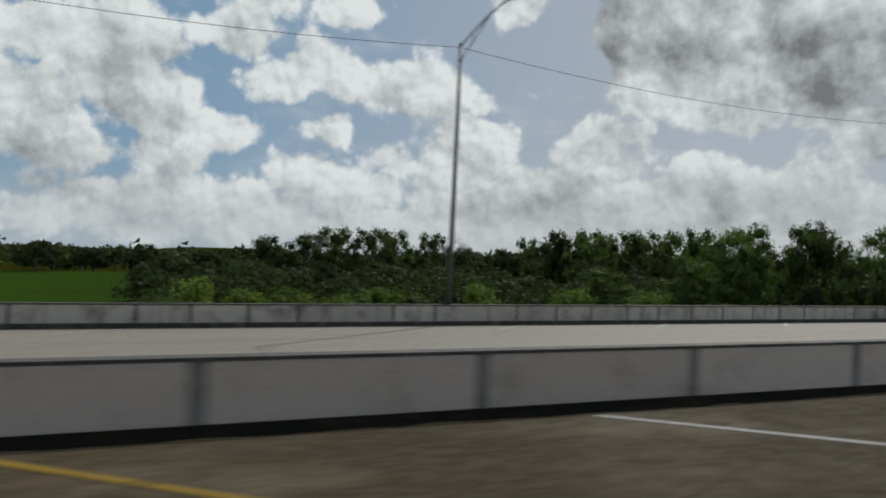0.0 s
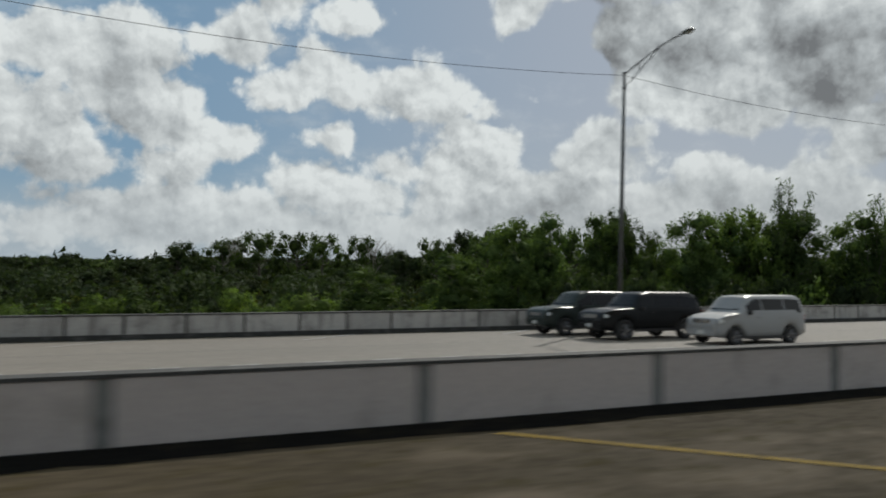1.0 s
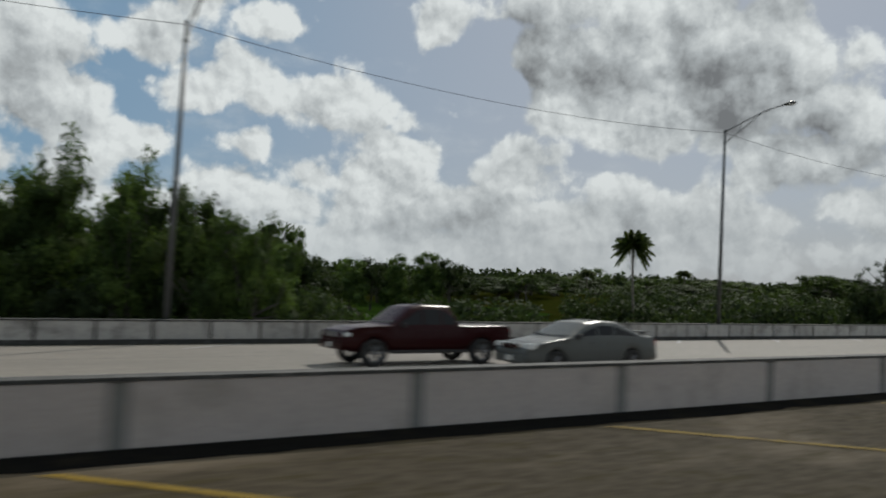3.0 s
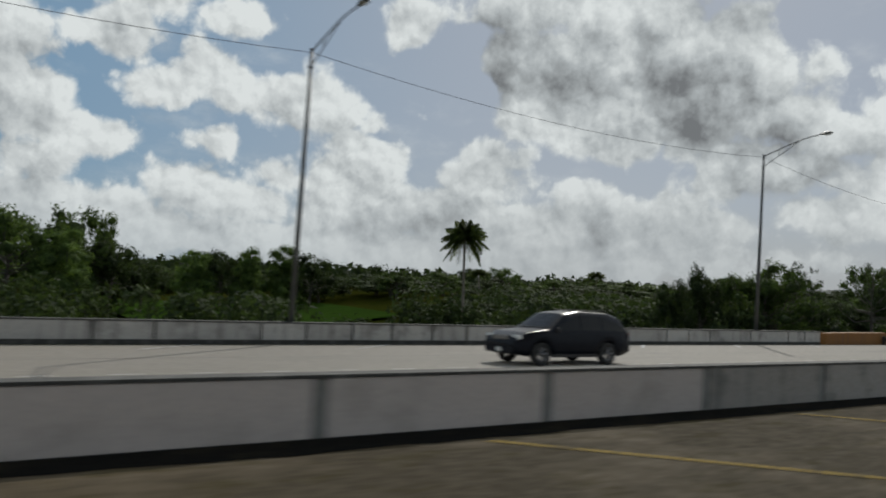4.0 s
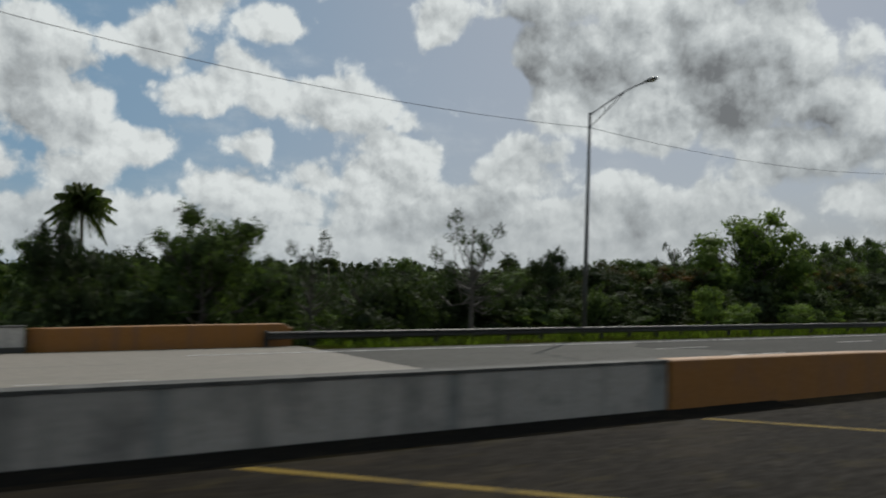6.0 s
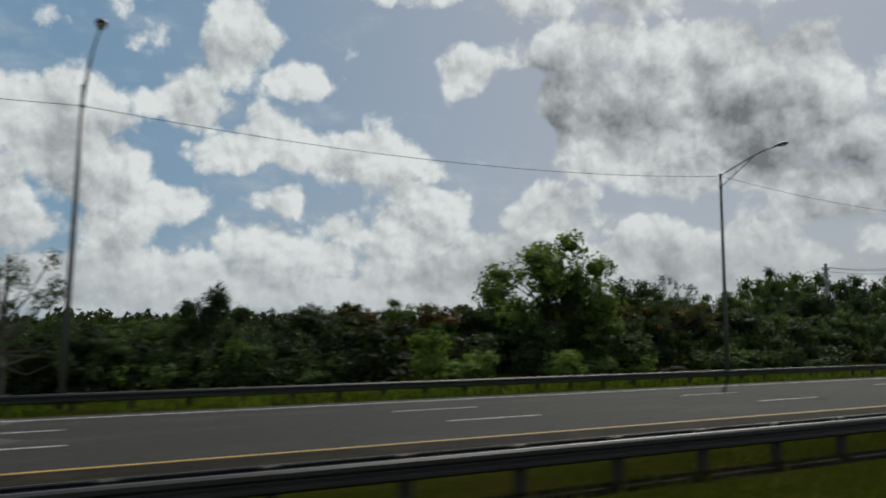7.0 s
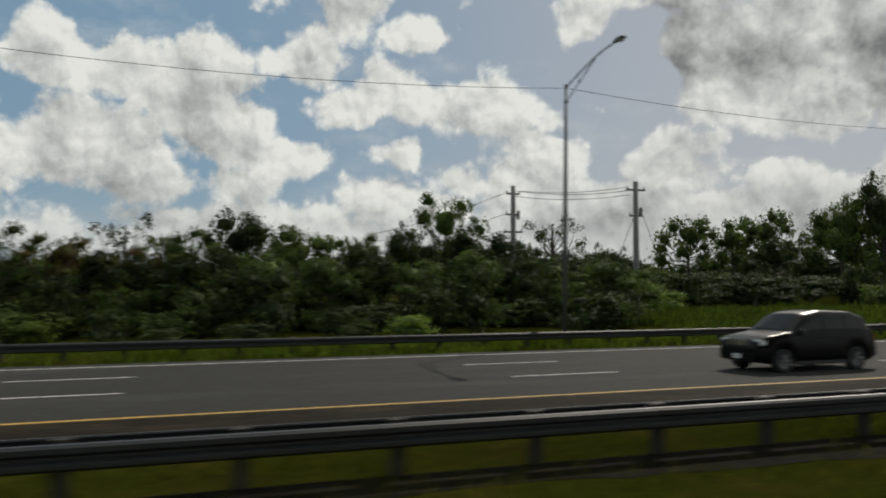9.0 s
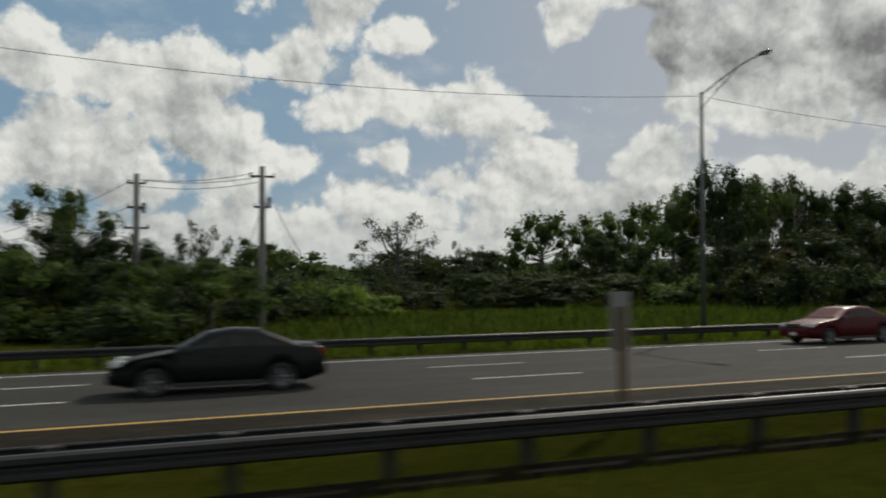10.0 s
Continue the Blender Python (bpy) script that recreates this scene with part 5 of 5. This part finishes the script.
def car(name, label, category, colour, length, width, low, belt, top_line, glass, wheel_r, axles, bed=None, rack=False, wing=False):
    """A car from its outline: top_line gives the height of bonnet, glass and roof along its length from the nose.
    glass: the stretch of the cabin (start of windscreen, start of roof, end of roof, end of rear window)."""
    thing = root(name, label=label, category=category, group="vehicles on the far carriageway")
    half = width / 2
    n = 30
    marks = sorted({0.0, length, *[x for x, _ in top_line], *[length * i / n for i in range(n + 1)]})
    bm = bmesh.new()
    rings = []
    for x in marks:
        top = at_line(top_line, x)
        shoulder = min(belt, top - 0.03)
        taper = 1 - 0.16 * max(0, 1 - x / (0.16 * length)) ** 2 - 0.10 * max(0, 1 - (length - x) / (0.12 * length)) ** 2
        w = half * taper
        lean = 0.30 * max(0.0, top - belt)
        wt = max(w - 0.05 - lean, 0.2)
        lo = low + 0.10 * max(0, 1 - x / (0.1 * length)) + 0.12 * max(0, 1 - (length - x) / (0.1 * length))
        for axle in axles:
            d = abs(x - axle)
            if d < wheel_r * 1.15:
                lo = max(lo, math.sqrt((wheel_r * 1.15) ** 2 - d * d) + wheel_r * 0.95)
        lo = min(lo, shoulder - 0.05)
        mid = (lo + shoulder) / 2
        half_ring = [(w * 0.93, lo), (w, (lo + mid) / 2), (w, mid + 0.05), (w * 0.975, shoulder), (wt + 0.04, max(top - 0.07, shoulder + 0.01)), (wt * 0.86, top), (wt * 0.4, top + 0.012)]
        rings.append([bm.verts.new((x, y, z)) for y, z in half_ring] + [bm.verts.new((x, -y, z)) for y, z in reversed(half_ring)])
    k = len(rings[0])
    for a, b in zip(rings, rings[1:]):
        for i in range(k):
            bm.faces.new((a[i], a[(i + 1) % k], b[(i + 1) % k], b[i]))
    bm.faces.new(rings[0])
    bm.faces.new(rings[-1])
    body = part("body", bm, colour, thing, smooth=True)
    body.data.polygons.foreach_set("use_smooth", [True] * len(body.data.polygons))
    g0, g1, g2, g3 = glass
    zr = at_line(top_line, (g1 + g2) / 2)

    def edge(x, z):
        return half - 0.05 - 0.30 * max(0.0, z - belt) * 0.93 + 0.012

    splits = [g0 + 0.25, (g0 + g1) / 2 + 0.55 * (g2 - g0) / 2.2, (g1 + g2) / 2 + 0.35 * (g2 - g1) / 2, g3 - 0.15]
    for sg in (1, -1):
        for a, b in zip(splits, splits[1:]):
            bm = bmesh.new()
            a2, b2 = a + 0.03, b - 0.03
            ta, tb = min(at_line(top_line, a2), zr) - 0.13, min(at_line(top_line, b2), zr) - 0.13
            ta, tb = max(ta, belt + 0.05), max(tb, belt + 0.05)
            am = min(max(a2, g1 + 0.05), b2)
            pts = [(a2, belt + 0.02), (b2, belt + 0.02), (b2, tb), (am, min(zr, at_line(top_line, am)) - 0.12), (a2, ta)]
            out = [bm.verts.new((x, sg * (edge(x, z) + 0.012), z)) for x, z in pts]
            bm.faces.new(out)
            inn = [bm.verts.new((x, sg * (edge(x, z) - 0.03), z)) for x, z in pts]
            for i in range(5):
                bm.faces.new((out[i], out[(i + 1) % 5], inn[(i + 1) % 5], inn[i]))
            part("side_window", bm, M_GLASSCAR, thing)
        bm = bmesh.new()
        block(bm, g0 + 0.28, g0 + 0.42, sg * (half + 0.02) - 0.09, sg * (half + 0.02) + 0.09, belt - 0.02, belt + 0.12, 0.03)
        part("wing_mirror", bm, M_TRIM, thing)
        bm = bmesh.new()
        block(bm, 0.06, 0.34, sg * half * 0.72 - 0.17, sg * half * 0.72 + 0.17, belt - 0.30, belt - 0.14, 0.03)
        part("headlight", bm, M_HEADLIGHT, thing)
        bm = bmesh.new()
        block(bm, length - 0.22, length - 0.01, sg * half * 0.76 - 0.13, sg * half * 0.76 + 0.13, belt - 0.26, belt - 0.03, 0.03)
        part("tail_lamp", bm, M_TAIL, thing)
        bm = bmesh.new()
        block(bm, axles[0] + wheel_r * 1.15, axles[1] - wheel_r * 1.15, sg * half * 0.96 - 0.03, sg * half * 0.96 + 0.03, low - 0.03, low + 0.07, 0.015)
        part("sill", bm, M_TRIM, thing)
        for x in (splits[1] - 0.2, splits[2] - 0.2):
            bm = bmesh.new()
            block(bm, x - 0.09, x + 0.07, sg * (half + 0.005) - 0.015, sg * (half + 0.005) + 0.015, belt - 0.13, belt - 0.10, 0.008)
            part("door_handle", bm, colour, thing)
    for x0, x1, nm in ((g0 + 0.06, g1 - 0.05, "windscreen"), (g2 + 0.05, g3 - 0.05, "rear_window")):
        bm = bmesh.new()
        z0, z1 = at_line(top_line, x0), at_line(top_line, x1)
        lift = 0.022
        w0, w1 = half - 0.13 - 0.3 * max(0, z0 - belt), half - 0.13 - 0.3 * max(0, z1 - belt)
        sheet(bm, [(x0, -w0 * 0.9, z0 + lift), (x1, -w1 * 0.9, z1 + lift), (x1, w1 * 0.9, z1 + lift), (x0, w0 * 0.9, z0 + lift)])
        bmesh.ops.solidify(bm, geom=bm.faces[:], thickness=0.02)
        part(nm, bm, M_GLASSCAR, thing)
    for x0, x1, z0, z1, mat_, nm in ((-0.04, 0.22, low + 0.08, low + 0.30, M_TRIM, "front_bumper"), (length - 0.2, length + 0.04, low + 0.1, low + 0.34, M_TRIM, "rear_bumper"),
                                     (-0.03, 0.1, belt - 0.3, belt - 0.16, M_CHROME, "grille")):
        bm = bmesh.new()
        w = half * (0.45 if nm == "grille" else 0.80)
        block(bm, x0, x1, -w, w, z0, z1, 0.03)
        part(nm, bm, mat_ if nm == "grille" else colour, thing)
    bm = bmesh.new()
    block(bm, -0.06, -0.045, -0.15, 0.15, low + 0.13, low + 0.26)
    part("plate", bm, M_PLATE, thing)
    bm = bmesh.new()
    block(bm, 0.35, length - 0.35, -half * 0.8, half * 0.8, low + 0.02, low + 0.3)
    part("underbody", bm, M_TRIM, thing)
    for x in axles:
        for sg in (1, -1):
            bm = bmesh.new()
            y = sg * (half - 0.12)
            prof = [(-0.1, wheel_r * 0.62), (-0.105, wheel_r * 0.93), (-0.08, wheel_r), (0.08, wheel_r), (0.105, wheel_r * 0.93), (0.1, wheel_r * 0.62)]
            rr = [[bm.verts.new((x + r * math.cos(a), y + o, wheel_r + r * math.sin(a))) for o, r in prof] for a in (2 * math.pi * i / 24 for i in range(24))]
            for i in range(24):
                for j in range(6):
                    bm.faces.new((rr[i][j], rr[i][(j + 1) % 6], rr[(i + 1) % 24][(j + 1) % 6], rr[(i + 1) % 24][j]))
            tyre = part("wheel", bm, M_TYRE, thing, smooth=True)
            bm = bmesh.new()
            tube(bm, [(x, y + sg * 0.06, wheel_r), (x, y + sg * 0.085, wheel_r)], wheel_r * 0.2, 12)
            for i in range(6):
                a = math.pi * i / 3
                tube(bm, [(x, y + sg * 0.075, wheel_r), (x + wheel_r * 0.6 * math.cos(a), y + sg * 0.08, wheel_r + wheel_r * 0.6 * math.sin(a))], 0.035, 5)
            ring_pts = [(x + wheel_r * 0.6 * math.cos(2 * math.pi * i / 20), y + sg * 0.07, wheel_r + wheel_r * 0.6 * math.sin(2 * math.pi * i / 20)) for i in range(21)]
            tube(bm, ring_pts, 0.03, 5)
            part("rim", bm, M_RIM, tyre, "alloy rim")
    if bed:
        bm = bmesh.new()
        block(bm, bed[0], bed[1], -half * 0.86, half * 0.86, belt - 0.06, belt + 0.035, 0.01)
        part("bed_cover", bm, M_TRIM, thing)
    if wing:
        bm = bmesh.new()
        block(bm, length - 0.42, length - 0.14, -half * 0.72, half * 0.72, 1.12, 1.15, 0.01)
        for sg in (1, -1):
            block(bm, length - 0.36, length - 0.22, sg * half * 0.6 - 0.03, sg * half * 0.6 + 0.03, 0.98, 1.13)
        part("boot_spoiler", bm, colour, thing)
    if rack:
        for sg in (1, -1):
            bm = bmesh.new()
            tube(bm, [(g1 + 0.1, sg * (half - 0.42), zr - 0.01), (g1 + 0.2, sg * (half - 0.42), zr + 0.05), (g2 - 0.1, sg * (half - 0.42), zr + 0.05), (g2, sg * (half - 0.42), zr - 0.01)], 0.018, 6)
            part("roof_rail", bm, M_TRIM, thing)
    return thing


def park(thing, x, y):
    thing.matrix_basis = pose(x, y - 0.0, far_z(y), -1.66, 0, 0)


SEDAN = [(0, 0.58), (0.06, 0.70), (0.5, 0.84), (1.25, 0.95), (2.05, 1.37), (2.6, 1.44), (3.2, 1.41), (4.05, 1.06), (4.5, 1.02), (4.62, 0.86), (4.65, 0.6)]
SUV = [(0, 0.68), (0.06, 0.88), (0.45, 1.02), (1.2, 1.12), (1.95, 1.62), (2.6, 1.72), (3.9, 1.68), (4.35, 1.55), (4.62, 1.08), (4.75, 0.95), (4.78, 0.7)]
BOXY = [(0, 0.66), (0.05, 0.86), (0.4, 0.98), (0.95, 1.06), (1.35, 1.58), (1.6, 1.64), (3.6, 1.64), (3.84, 1.58), (3.93, 1.0), (3.95, 0.62)]
PICKUP = [(0, 0.74), (0.06, 0.98), (0.5, 1.10), (1.45, 1.16), (2.15, 1.68), (2.5, 1.76), (3.4, 1.74), (3.72, 1.18), (3.85, 1.16), (5.5, 1.16), (5.58, 1.0), (5.6, 0.75)]
JEEP = [(0, 0.72), (0.05, 0.98), (0.4, 1.10), (1.3, 1.16), (1.75, 1.66), (2.1, 1.74), (4.0, 1.72), (4.25, 1.62), (4.45, 1.1), (4.55, 0.95), (4.58, 0.7)]
park(car("suv", "dark green off-road car with upright windscreen", "car", paint("dark_green_paint", (0.028, 0.035, 0.032)), 4.3, 1.8, 0.33, 1.08, [(x * 4.3 / 4.58, z) for x, z in JEEP], (1.2, 1.95, 3.75, 4.1), 0.36, (0.85, 3.4)), 39.6, 25.1)
park(car("suv", "black sport utility vehicle with pale sunlit bonnet", "car", paint("black_paint", (0.010, 0.011, 0.012)), 4.58, 1.85, 0.34, 1.10, JEEP, (1.3, 2.1, 4.0, 4.4), 0.38, (0.9, 3.65)), 40.15, 22.2)
park(car("boxy_car", "white boxy hatchback with flat roof and dark windows", "car", paint("white_paint", (0.27, 0.275, 0.275)), 3.95, 1.7, 0.22, 1.02, BOXY, (0.95, 1.6, 3.6, 3.9), 0.31, (0.72, 3.2)), 42.4, 19.0)
park(car("pickup_truck", "dark red crew pickup truck with a covered bed", "pickup truck", paint("dark_red_paint", (0.020, 0.003, 0.004)), 5.6, 1.9, 0.40, 1.12, PICKUP, (1.45, 2.5, 3.4, 3.72), 0.39, (0.95, 4.5), bed=(3.95, 5.5)), 81.5, 19.2)
park(car("suv", "dark blue sport utility vehicle with rounded tail", "car", paint("dark_blue_paint", (0.005, 0.007, 0.012)), 5.12, 1.95, 0.30, 1.12, [(x * 1.07, z * 1.05) for x, z in SUV], (1.28, 2.7, 4.2, 4.95), 0.38, (1.0, 4.0), rack=True), 112.9, 19.3)
park(car("sedan", "black four-door sedan with a small boot spoiler", "car", paint("glossy_black_paint", (0.006, 0.0065, 0.007)), 4.65, 1.8, 0.22, 0.96, SEDAN, (1.25, 2.5, 3.2, 4.05), 0.32, (0.9, 3.65)), 246.4, 18.6)
park(car("sedan", "deep red sedan with pale windscreen", "car", paint("deep_red_paint", (0.06, 0.006, 0.008)), 4.65, 1.8, 0.22, 0.96, SEDAN, (1.25, 2.5, 3.2, 4.05), 0.32, (0.9, 3.65)), 270.5, 23.4)
S_GLASS = (1.25, 2.5, 3.2, 4.05)
park(car("sedan", "silver-grey coupe-like sedan with a boot spoiler", "car", paint("silver_paint", (0.085, 0.09, 0.088)), 4.65, 1.8, 0.22, 0.96, SEDAN, S_GLASS, 0.32, (0.9, 3.65), wing=True), 85.4, 16.0)
park(car("hatchback", "black five-door hatchback with sunlit roof", "car", paint("deep_black_paint", (0.005, 0.0055, 0.006)), 3.95, 1.72, 0.22, 1.0, [(x * 0.826, z * 0.93) for x, z in SUV], (0.99, 2.1, 3.25, 3.75), 0.31, (0.75, 3.2)), 236.5, 16.8)
